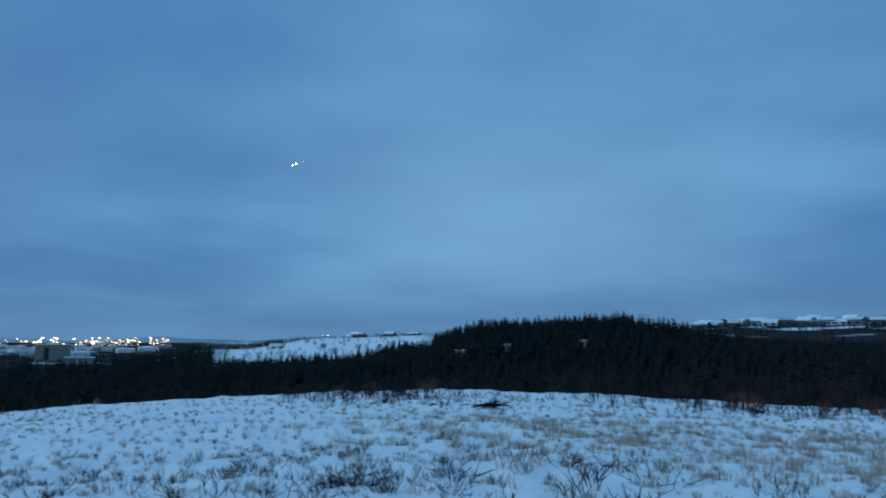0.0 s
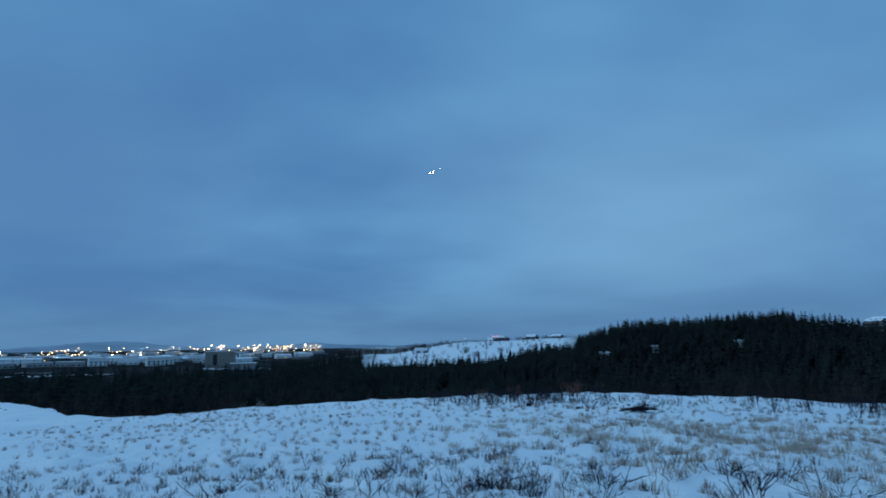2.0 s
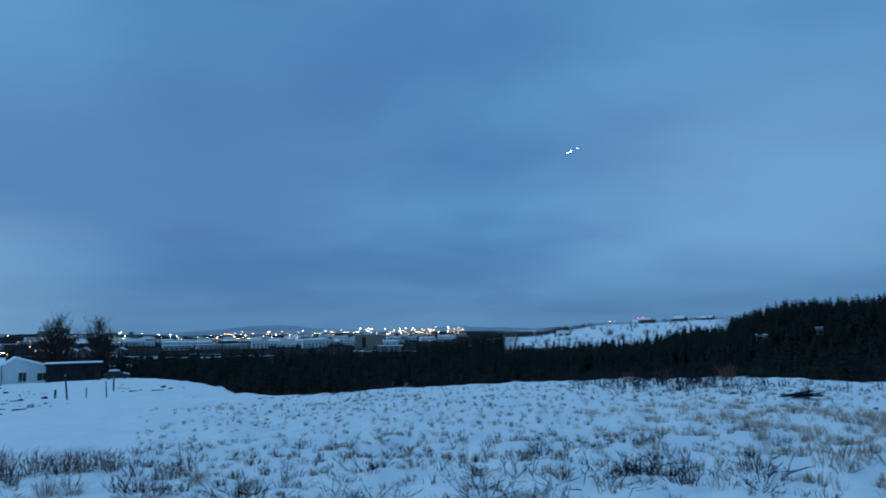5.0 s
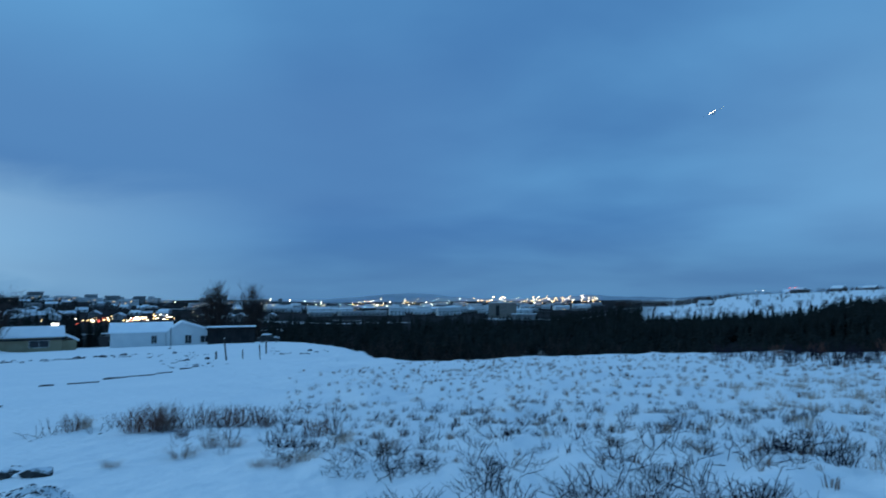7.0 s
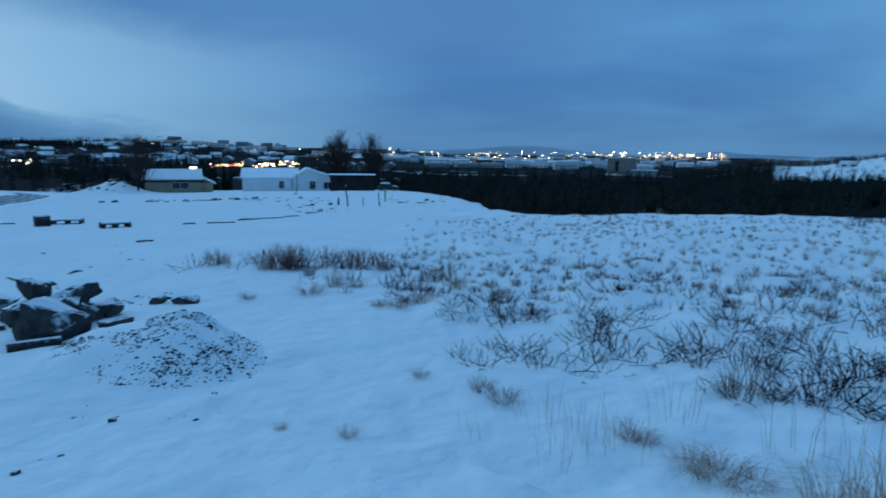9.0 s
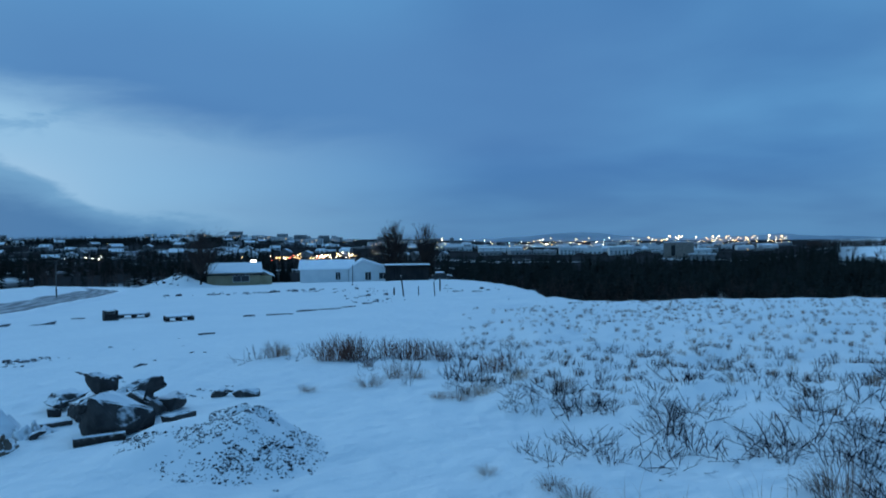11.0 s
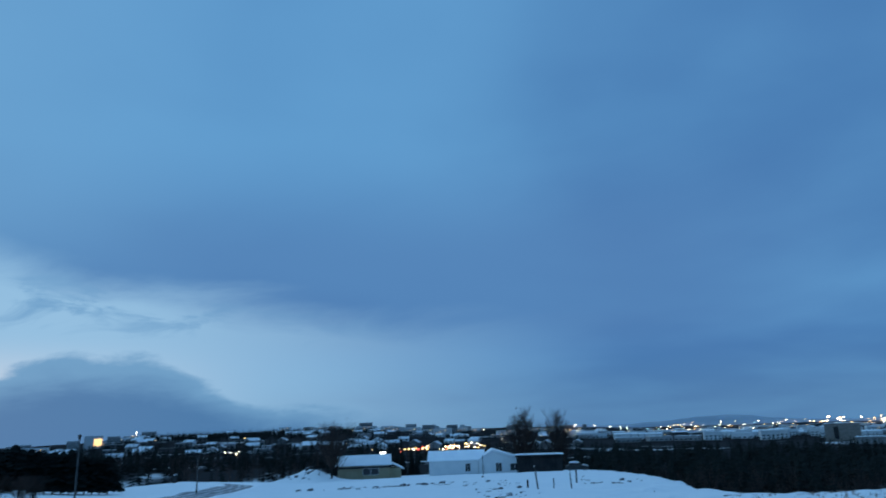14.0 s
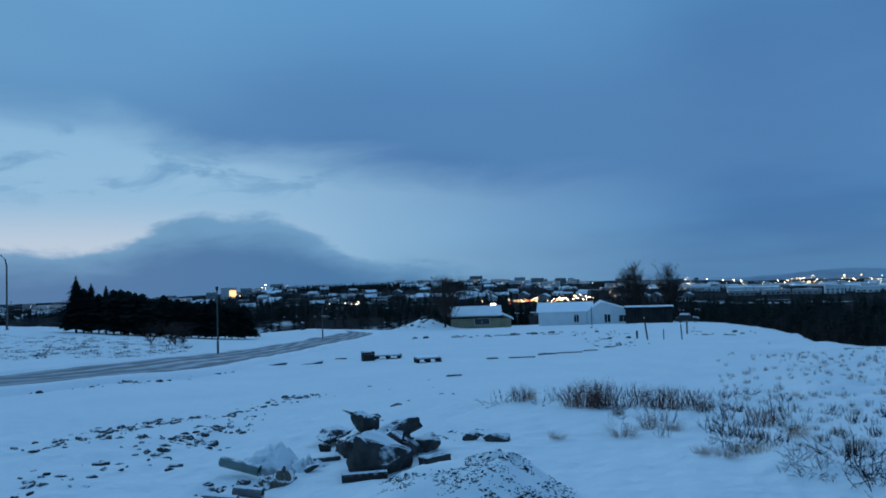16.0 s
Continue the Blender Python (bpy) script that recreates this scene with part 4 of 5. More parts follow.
car()
for az, r, h, wd, lean in ((49.9, 46, 1.35, 0.045, 6), (50.65, 49, 0.5, 0.06, 0), (46.95, 56.5, 0.95, 0.055, 0), (47.4, 43.5, 0.85, 0.03, 3), (48.7, 47, 0.6, 0.03, 0), (53.9, 118, 3.0, 0.05, 0), (40.3, 76, 1.6, 0.04, 0)):
    ob = thing("wooden_post", stand(az, r) @ pose(0, 0, 0, 0, -lean, 0), "weathered dark wooden post stuck in the snow", "post", "posts in the field")
    part("post", boxed(-wd, wd, -wd, wd, -0.3, h, bevel=wd * 0.2), OLDWOOD, ob)
    part("cap", boxed(-wd * 1.05, wd * 1.05, -wd * 1.05, wd * 1.05, h, h + 0.025), ROOFSNOW, ob)


# ---- the aeroplane on its way round
def aeroplane():
    beam = material("landing_light_glass", (0.8, 0.8, 0.8), lit=(1.0, 0.9, 0.7), power=6)
    far = 1080
    az, el = radians(11.9), radians(13.3)
    at_ = (-math.sin(az) * math.cos(el) * far, math.cos(az) * math.cos(el) * far, EYE + math.sin(el) * far)
    ob = thing("aeroplane", pose(*at_, 0, 0, 11.9) @ pose(0, 0, 0, 8, -20, -14), "white twin-propeller airliner banking with landing lights on", "aeroplane")
    skin = material("white_aircraft_paint", (0.62, 0.64, 0.66), (0.7, 0.71, 0.72), 1, 0.35)
    dark = material("dark_blue_tail_paint", (0.02, 0.025, 0.07), (0.03, 0.035, 0.09), 1, 0.35)
    stations = ((-12, 0.15), (-11.5, 0.65), (-10.4, 1.1), (-8.5, 1.33), (5, 1.33), (8.5, 0.95), (12, 0.3))
    v, f = rod([(0, y, 0 if y < 5 else (y - 5) * 0.12) for y, _ in stations], [r for _, r in stations], 14)
    part("fuselage", mesh_of("fuselage", v, f, skin, True), None, ob)

    def wing(name, x0, x1, c0, c1, y, z, t, mat):
        bm = bmesh.new()
        vs = [bm.verts.new(p) for p in ((x0, y - c0 / 2, z), (x0, y + c0 / 2, z), (x0, y, z + t), (x1, y - c1 / 2, z + 0.1), (x1, y + c1 / 2, z + 0.1), (x1, y, z + 0.1 + t * 0.5))]
        for q in ((0, 1, 2), (3, 5, 4), (0, 3, 4, 1), (1, 4, 5, 2), (2, 5, 3, 0)):
            bm.faces.new([vs[i] for i in q])
        bmesh.ops.recalc_face_normals(bm, faces=bm.faces)
        return part(name, bm, mat, ob)

    for s in (-1, 1):
        wing("wing", 0, s * 13.7, 3.0, 1.5, -1.0, 1.25, 0.4, skin)
        wing("tailplane", 0, s * 4.2, 1.9, 1.1, 12.6, 5.6, 0.2, dark)
        n = part("engine", mesh_of("engine", *rod([(s * 4.2, y, 0.95) for y in (-3.9, -3.4, -1, 2.4)], [0.25, 0.6, 0.7, 0.3], 10), skin, True), None, ob)
        for k in range(4):
            a = math.pi / 4 + k * math.pi / 2
            part("propeller_blade", boxed(-0.1, 0.1, -0.04, 0.04, 0, 1.8), BLACK, n).matrix_local = Matrix.Translation((s * 4.2, -3.95, 0.95)) @ Matrix.Rotation(a, 4, "Y")
    bm = bmesh.new()
    prism(bm, ((9.2, 0.9), (13.2, 1.2), (13.4, 5.7), (11.8, 5.7)), -0.12, 0.12)
    for q in bm.verts:
        q.co.x, q.co.y = q.co.y, q.co.x
    bmesh.ops.recalc_face_normals(bm, faces=bm.faces)
    part("fin", bm, dark, ob)
    for x, y, z, r, mat in ((-2.6, -3.2, 0.9, 0.85, beam), (3.6, -3.4, 1.1, 1.1, beam), (0.3, -11.6, -0.5, 0.6, beam), (13.8, -1, 1.4, 0.45, beam)):
        bm = bmesh.new()
        bmesh.ops.create_icosphere(bm, subdivisions=2, radius=r, matrix=Matrix.Translation((x, y - 0.2, z)))
        part("landing_light", bm, mat, ob, "burning landing light")


aeroplane()


# ---- stones, timber and rubbish on the near ground
def boulder_mesh(seed, sx_, sy_, sz_, mat, cuts=9, sub=3, grain=0.06):
    rnd = random.Random(seed)
    bm = bmesh.new()
    bmesh.ops.create_icosphere(bm, subdivisions=sub, radius=0.5)
    planes = []
    for _ in range(cuts):
        n = Vector((rnd.gauss(0, 1), rnd.gauss(0, 1), rnd.gauss(0, 0.8))).normalized()
        planes.append((n, rnd.uniform(0.20, 0.36)))
    for v in bm.verts:
        for n, d in planes:
            k = v.co.dot(n) - d
            if k > 0:
                v.co -= n * k
        v.co += v.normal * grain * noise.fractal(v.co * 4 + Vector((seed, 0, 0)), 1.0, 2.0, 3)
    for v in bm.verts:
        pinch = 1 - 0.45 * v.co.z
        v.co = Vector(((v.co.x * pinch + 0.25 * v.co.z) * sx_ * 1.25, v.co.y * pinch * sy_ * 1.25, v.co.z * sz_ * 1.25))
    me = bpy.data.meshes.new("boulder")
    bm.to_mesh(me)
    bm.free()
    me.materials.append(mat)
    return me


def block_mesh(seed, wide, deep, high, mat):
    """A broken block of rock: flat faces, sharp arrises, a little worn."""
    rnd = random.Random(seed)
    bm = bmesh.new()
    for _ in range(15):
        v = Vector((rnd.uniform(-1, 1), rnd.uniform(-1, 1), rnd.uniform(-1, 1)))
        top = max(abs(v.x), abs(v.y), abs(v.z))
        v = v / top if rnd.random() < 0.75 else v.normalized()
        bm.verts.new(Vector((v.x * wide / 2, v.y * deep / 2, v.z * high / 2)))
    hull = bmesh.ops.convex_hull(bm, input=bm.verts)
    bmesh.ops.delete(bm, geom=[v for v in hull["geom_interior"] if isinstance(v, bmesh.types.BMVert)], context="VERTS")
    bmesh.ops.bevel(bm, geom=bm.edges[:], offset=0.035 * min(wide, high), segments=1, affect="EDGES")
    bmesh.ops.triangulate(bm, faces=bm.faces[:])
    for _ in range(2):
        bmesh.ops.subdivide_edges(bm, edges=[e for e in bm.edges if e.calc_length() > 0.05], cuts=1)
        bmesh.ops.triangulate(bm, faces=bm.faces[:])
    for v in bm.verts:
        v.co += v.normal * (0.030 * noise.fractal(v.co * 6 + Vector((seed, 0, 0)), 1.0, 2.0, 4))
    me = bpy.data.meshes.new("boulder")
    bm.to_mesh(me)
    bm.free()
    me.materials.append(mat)
    return me


# bearing, distance, width, depth, height, height of the middle over the snow, seed, tip, turn
BOULDERS = [(71.5, 7.75, 0.66, 0.62, 0.50, 0.18, 8, -14, 25), (72.6, 8.75, 0.36, 0.34, 0.24, 0.40, 44, 24, 40), (70.3, 8.6, 0.60, 0.40, 0.20, 0.30, 5, -10, 15), (75.1, 9.9, 0.46, 0.40, 0.26, 0.12, 2, 4, 30),
            (67.4, 7.95, 0.34, 0.26, 0.14, 0.05, 7, -6, 10), (64.4, 9.5, 0.22, 0.2, 0.12, 0.04, 4, 0, 40), (62.5, 9.4, 0.36, 0.22, 0.11, 0.04, 9, 0, 0), (71.4, 8.85, 0.92, 0.75, 0.36, 0.09, 12, 4, 10), (69.6, 8.4, 0.5, 0.45, 0.30, 0.14, 18, 9, 40),
            (73.2, 8.7, 0.34, 0.3, 0.24, 0.12, 13, 0, 0), (68.0, 8.7, 0.34, 0.3, 0.18, 0.08, 14, 0, 70), (75.6, 9.4, 0.15, 0.14, 0.12, 0.04, 15, 0, 0), (74.4, 9.7, 0.14, 0.12, 0.12, 0.04, 16, 0, 20), (74.2, 9.2, 0.2, 0.18, 0.14, 0.04, 19, 0, 50),
            (69.2, 7.25, 0.18, 0.14, 0.08, 0.02, 24, 0, 15), (72.9, 7.8, 0.26, 0.2, 0.12, 0.04, 25, 5, 60), (70.3, 9.3, 0.3, 0.3, 0.25, 0.12, 26, 0, 35), (76.7, 8.0, 0.16, 0.14, 0.08, 0.03, 27, 0, 80),
            (-8.4, 22.2, 0.13, 0.12, 0.11, 0.03, 20, 0, 0), (33.7, 20.5, 0.12, 0.1, 0.1, 0.03, 21, 0, 0), (0.6, 24.5, 0.14, 0.12, 0.1, 0.03, 22, 0, 0)]
for az, r, a, b_, c, lift_, seed, tip, turn in BOULDERS:
    x, y, z = ground_at(az, r)
    ob = new("boulder", block_mesh(seed, a, b_, c, ROCK))
    ob.matrix_world = pose(x, y, z + lift_, tip, tip * 0.6, az + turn)
    tagged(ob, "angular dark grey boulder dusted with snow" if a > 0.3 else "small angular stone frozen into the snow", "boulder", "boulders dumped on the snow")


def pipe(az, r, length, radius, turn, mat, label, name="pipe", roll=0.0, lift_=0.0):
    ob = thing(name, stand(az, r, turn) @ pose(0, 0, radius * 0.7 + lift_, 0, roll, 0), label, name.replace("_", " "), "pipes and logs by the boulders")
    bm = bmesh.new()
    rings = []
    for x, q in ((-length / 2, radius), (length / 2, radius), (length / 2, radius * 0.78), (-length / 2, radius * 0.78)):
        rings.append([bm.verts.new((x, q * math.cos(2 * math.pi * k / 14), q * math.sin(2 * math.pi * k / 14))) for k in range(14)])
    for a in range(4):
        for k in range(14):
            bm.faces.new((rings[a][k], rings[a][(k + 1) % 14], rings[(a + 1) % 4][(k + 1) % 14], rings[(a + 1) % 4][k]))
    bmesh.ops.recalc_face_normals(bm, faces=bm.faces)
    part("tube", bm, mat, ob, smooth=False)
    # black plug fills the bore, the hollow's shade put into its colour
    part("dark_core", mesh_of("dark_core", *rod([(-length / 2 + 0.02, 0, 0), (length / 2 - 0.02, 0, 0)], [radius * 0.77] * 2, 14), BLACK), None, ob)
    return ob


LOG = material("dark_wet_log", (0.03, 0.026, 0.024), (0.07, 0.06, 0.055), 16, 0.8, 0.5, snow=0.35)
PIPE_GREEN = material("dull_green_pipe", (0.10, 0.15, 0.14), (0.16, 0.21, 0.2), 12, 0.6, 0.2, snow=0.2)
PIPE_GREY = material("grey_clay_pipe", (0.12, 0.115, 0.12), (0.2, 0.19, 0.19), 12, 0.8, 0.3, snow=0.35)
pipe(72.8, 7.4, 0.44, 0.05, 4, LOG, "short dark log with snow along its top", "log")
pipe(81.8, 8.15, 0.44, 0.055, -28, PIPE_GREEN, "dull green pipe sticking out of the snow", roll=12, lift_=0.06)
pipe(81.3, 7.4, 0.28, 0.05, -22, PIPE_GREY, "grey pipe end with a dark hollow, half buried", roll=5)
pipe(83.2, 7.2, 0.30, 0.055, -22, PIPE_GREY, "grey pipe end with a dark hollow, half buried", roll=5)
pipe(75.5, 8.5, 0.3, 0.03, 10, LOG, "short dark log with snow along its top", "log")


def tarpaulin(az, r, w, d, h, seed, mat, label):
    """A crumpled heap of sheeting with deep folds."""
    ob = thing("crumpled_sheeting", stand(az, r, 0, 0.03), label, "sheeting", "rubbish by the boulders")
    n = 56
    u = np.linspace(-1, 1, n)
    X, Y = np.meshgrid(u, u)
    R = np.hypot(X, Y)
    fold = np.abs(rough(X * 2 + 0.7 * Y, Y * 1.5, 0.7, seed)) + 0.35 * np.abs(rough(X * 3, Y * 3 + X, 0.6, seed + 1))
    Z = h * (np.clip(1 - R ** 1.6, 0, 1) ** 0.6) * (0.55 + 0.55 * fold + 0.25 * rough(X, Y, 0.5, seed + 2)) - 0.06 * ease(R, 0.85, 1.1)
    V = np.stack([X * w / 2 * (1 + 0.15 * rough(X, Y, 0.4, seed + 3)), Y * d / 2, Z], -1).reshape(-1, 3)
    i, j = np.meshgrid(np.arange(n - 1), np.arange(n - 1), indexing="ij")
    a = (i * n + j).ravel()
    part("folds", mesh_of("folds", V, np.stack([a, a + 1, a + n + 1, a + n], -1), mat, True), None, ob)
    return ob


SHEET = material("dirty_grey_sheeting", (0.20, 0.19, 0.19), (0.42, 0.40, 0.40), 10, 0.7, 0.5, snow=0.75)
SHEET_BROWN = material("brown_sacking", (0.08, 0.065, 0.055), (0.15, 0.12, 0.10), 14, 0.85, 0.6, snow=0.5)
tarpaulin(79.6, 8.5, 0.66, 0.6, 0.27, 3, SHEET, "crumpled grey sheeting half covered with snow")
tarpaulin(78.7, 7.8, 0.30, 0.32, 0.17, 9, SHEET_BROWN, "brown sacking heaped under snow")
tarpaulin(80.2, 7.8, 0.28, 0.30, 0.15, 15, SHEET_BROWN, "brown sacking heaped under snow")
tarpaulin(77.3, 8.2, 0.36, 0.36, 0.19, 21, SHEET, "crumpled grey sheeting half covered with snow")
tarpaulin(76.2, 8.3, 0.3, 0.3, 0.12, 27, SHEET, "crumpled grey sheeting half covered with snow")


def gravel_heap():
    az, r, h, wide = 62.2, 6.5, 0.31, 0.74
    x, y, z = ground_at(az, r)
    ob = thing("gravel_heap", pose(x, y, z, 0, 0, az), "low heap of dark gravel under thin snow", "gravel heap")
    n, m = 60, 26
    V, F = [(0, 0, h)], []
    prof = lambda q, a: (h + 0.04) * math.exp(-(q / wide) ** 2.3) * (1 + 0.10 * math.sin(3 * a + 1)) - 0.05
    c, s = math.cos(radians(az)), math.sin(radians(az))

    def reach(lx, ly):
        """Distance from the top, the heap falling off steeply on one side."""
        return math.hypot(lx * (1.7 if lx > 0 else 0.8), ly)

    def top(lx, ly):
        q, a = reach(lx, ly), math.atan2(ly, lx)
        wx, wy = x + c * lx - s * ly, y + s * lx + c * ly
        return prof(q, a) + float(height(wx, wy)) - z + 0.012 * float(rough(wx, wy, 0.09, 41)) + 0.02 * float(rough(wx, wy, 0.3, 43))

    V[0] = (0, 0, top(0, 0))
    for i in range(1, m + 1):
        for k in range(n):
            q, a = 1.45 * i / m, 2 * math.pi * k / n
            V.append((q * math.cos(a), q * math.sin(a), top(q * math.cos(a), q * math.sin(a))))
    F = [(0, 1 + k, 1 + (k + 1) % n) for k in range(n)]
    for i in range(m - 1):
        for k in range(n):
            p, q = 1 + i * n + k, 1 + i * n + (k + 1) % n
            F += [(p, p + n, q + n), (p, q + n, q)]
    part("mound", mesh_of("mound", V, F, SNOW, True), None, ob)
    rnd = random.Random(17)
    shapes = [boulder_mesh(500 + i, 1, 0.8, 0.55, STONE, 6, 1, 0.02) for i in range(5)]
    fine = []
    count = 0
    while count < 2000:
        lx, ly = rnd.uniform(-1.5, 0.62), rnd.uniform(-1.15, 0.55)
        q = reach(lx, ly)
        if q > 1.12 or (q > 0.9 and rnd.random() < 0.6) or (lx < -0.35 and ly > -0.25 - 0.3 * (lx + 0.35)):
            continue
        bare = float(rough(x + lx, y + ly, 0.4, 51)) + 0.7 * float(rough(x + lx, y + ly, 0.14, 53)) + 0.35 * lx - 0.35 * ly
        if bare < rnd.uniform(-0.35, 0.3):
            continue
        count += 1
        k = rnd.uniform(0.012, 0.026) * (1.7 if rnd.random() < 0.1 else 1)
        if count <= 290:
            p = part("pebble", shapes[count % 5], None, ob)
            p.matrix_local = Matrix.Translation((lx, ly, top(lx, ly) + 0.05 * k)) @ Matrix.Rotation(rnd.random() * 6, 4, "Z") @ Matrix.Scale(k * 1.5, 4)
        else:
            fine.append((lx, ly, top(lx, ly), rnd.random() * 6, k * 0.8, k * 0.8))
    grit = []
    for me in shapes[:3]:
        co = np.empty(len(me.vertices) * 3)
        me.vertices.foreach_get("co", co)
        grit.append((co.reshape(-1, 3), np.array([tuple(p.vertices) for p in me.polygons])))
    V, F = scatter(grit, fine)
    tagged(part("gravel", mesh_of("gravel", V, F, STONE), None, ob), kind="stuff")


gravel_heap()


def loose_stones():
    rnd = random.Random(23)
    shapes = [boulder_mesh(600 + i, 1, 0.75, 0.5, STONE, 6, 2, 0.03) for i in range(6)]
    runs = [((94, 10.9), (91.4, 11.7), (89.2, 13.1), (84.2, 13.7), 170, 0.20, 0.065), ((85.8, 10.9), (84.8, 11.4), (83.4, 12.1), (81.6, 11.8), 80, 0.16, 0.068), ((82.4, 12.4), (80.6, 14.3), (78, 16), (75.6, 16.5), 90, 0.25, 0.08),
            ((95.2, 21.2), (93.1, 21.6), (90.6, 22.1), (88.4, 22.8), 44, 0.35, 0.11), ((86.9, 24), (85.8, 25), (84.2, 26.3), (82.6, 27), 34, 0.4, 0.11), ((87.6, 10.2), (87.4, 9.8), (87.2, 9.4), (87, 9.1), 24, 0.12, 0.07), ((97.5, 8.2), (95.5, 8.6), (93.5, 9.0), (92, 9.2), 34, 0.3, 0.08),
            ((90.4, 9.6), (89.8, 9.9), (89.2, 10.7), (88.8, 11), 20, 0.15, 0.07), ((85.2, 10.3), (84.7, 10.5), (84.2, 10.6), (83.8, 10.4), 22, 0.14, 0.08), ((84, 7.6), (83.4, 7.8), (82.8, 7.7), (82.2, 7.9), 12, 0.12, 0.07),
            ((69, 9.4), (67, 9.8), (65.8, 10.1), (64, 10.2), 20, 0.15, 0.05), ((66, 72), (60.8, 69), (57.2, 72), (52, 66), 56, 2.5, 0.30), ((55.5, 71), (53.4, 50), (52.2, 40), (51.4, 36), 34, 0.9, 0.15), ((53.7, 100), (52.9, 71), (52.4, 60), (51.8, 46), 24, 1.2, 0.2),
            ((36.5, 32), (35, 34), (33, 30), (38, 44), 12, 2, 0.12), ((70, 12.8), (66, 16), (62, 14), (71, 20), 14, 1.0, 0.08), ((67.6, 134.6), (67.2, 136), (66.8, 137), (66.4, 138), 50, 2.2, 0.4), ((48.6, 80), (46.5, 70), (44.8, 60), (44, 52), 14, 2.0, 0.22),
            ((5, 20), (-2, 24), (-8.4, 22.2), (-14, 26), 6, 1.5, 0.12), ((57, 5.2), (64, 5.0), (70, 5.2), (73, 5.6), 20, 0.5, 0.03)]
    laid = []
    for *knots, count, wide, size in runs:
        line = bend([spot(a, r) for a, r in knots], 20)
        for i in range(count):
            p = line[rnd.randrange(len(line))]
            x, y = p[0] + rnd.gauss(0, wide), p[1] + rnd.gauss(0, wide)
            k = size * rnd.choice((0.4, 0.5, 0.7, 0.9, 1.5)) * rnd.uniform(0.8, 1.2)
            laid.append((math.hypot(x, y), pose(x, y, float(height(x, y)) - 0.08 * k, rnd.uniform(-20, 20), rnd.uniform(-20, 20), rnd.uniform(0, 360)) @ Matrix.Scale(k * 1.5, 4), rnd.randrange(6)))
    laid.sort(key=lambda q: q[0])
    for _, m, i in laid[:290]:
        ob = new("stone", shapes[i])
        ob.matrix_world = m
        tagged(ob, "dark loose stone poking out of the snow", "stone", "stones strewn on the snow")
    pieces = []
    for _, m, i in laid[290:]:
        pieces.append(([m @ v.co for v in shapes[i].vertices], [tuple(p.vertices) for p in shapes[i].polygons]))
    tagged(new("stones", mesh_of("stones", *merge(pieces), STONE)), "dark stones and clods strewn far over the snow", "stones", kind="stuff")


loose_stones()


def timber(az, r, length, turn, seed, thick=0.06):
    rnd = random.Random(seed)
    ob = thing("timber", stand(az, r, turn), "dark weathered plank lying in the snow", "timber", "planks lying on the snow")
    bm = boxed(-length / 2, length / 2, -thick * 1.2, thick * 1.2, -0.02, thick * 1.3, bevel=0.008)
    part("plank", bm, OLDWOOD, ob)
    part("plank", boxed(-length * 0.35, length * 0.28, thick * 1.25, thick * 3, -0.02, thick * rnd.uniform(0.8, 1.6), bevel=0.008), OLDWOOD, ob)


for i, (az, r, length, turn) in enumerate(((61.9, 28.3, 0.6, 10), (59.6, 29.0, 1.4, 6), (57.6, 30.3, 1.1, 12), (55.9, 31.6, 1.5, 14), (54.3, 33.4, 0.9, 22), (52.8, 35, 0.7, 5), (65.1, 20.4, 0.6, 22), (60.6, 67, 3.2, 4), (57.0, 68, 1.6, 0),
                                           (45.5, 52, 1.3, -40), (44.0, 50, 1.1, -35), (46.3, 62, 1.6, -50), (64.4, 69, 1.6, 0), (36.2, 33, 0.9, 5), (73.7, 33.8, 0.7, 0))):
    timber(az, r, length * 0.75, turn, i, min(0.016 + 0.0006 * r, 0.045))


def crate(az, r, turn):
    ob = thing("crate", stand(az, r, turn), "small weathered slatted wooden crate in the snow", "crate")
    for y in (-0.2, 0.18):
        for k in range(4):
            part("slat", boxed(-0.25, 0.25, y, y + 0.02, k * 0.1, k * 0.1 + 0.075), OLDWOOD, ob)
    for x in (-0.25, 0.23):
        for k in range(4):
            part("slat", boxed(x, x + 0.02, -0.18, 0.18, k * 0.1, k * 0.1 + 0.075), OLDWOOD, ob)
    for x in (-0.23, 0.19):
        for y in (-0.23, 0.2):
            part("corner_post", boxed(x, x + 0.04, y, y + 0.03, -0.03, 0.4), DARKWOOD, ob)
    part("snow_fill", boxed(-0.22, 0.22, -0.17, 0.17, 0.28, 0.37, bevel=0.03), ROOFSNOW, ob)


def pallet(az, r, turn, w, high):
    ob = thing("pallet", stand(az, r, turn), "weathered wooden pallet edge-on in the snow", "pallet", "pallets on the snow")
    for k in range(5):
        part("deck_board", boxed(-w / 2, w / 2, -0.4 + k * 0.17, -0.29 + k * 0.17, high - 0.03, high), OLDWOOD, ob)
    for x in (-w / 2, -0.07, w / 2 - 0.14):
        for y in (-0.4, 0.25):
            part("block", boxed(x, x + 0.14, y, y + 0.14, -0.02, high - 0.03), DARKWOOD, ob)
    part("snow_cover", boxed(-w / 2 + 0.05, w / 2 - 0.08, -0.33, 0.36, high, high + 0.05, bevel=0.02), ROOFSNOW, ob)


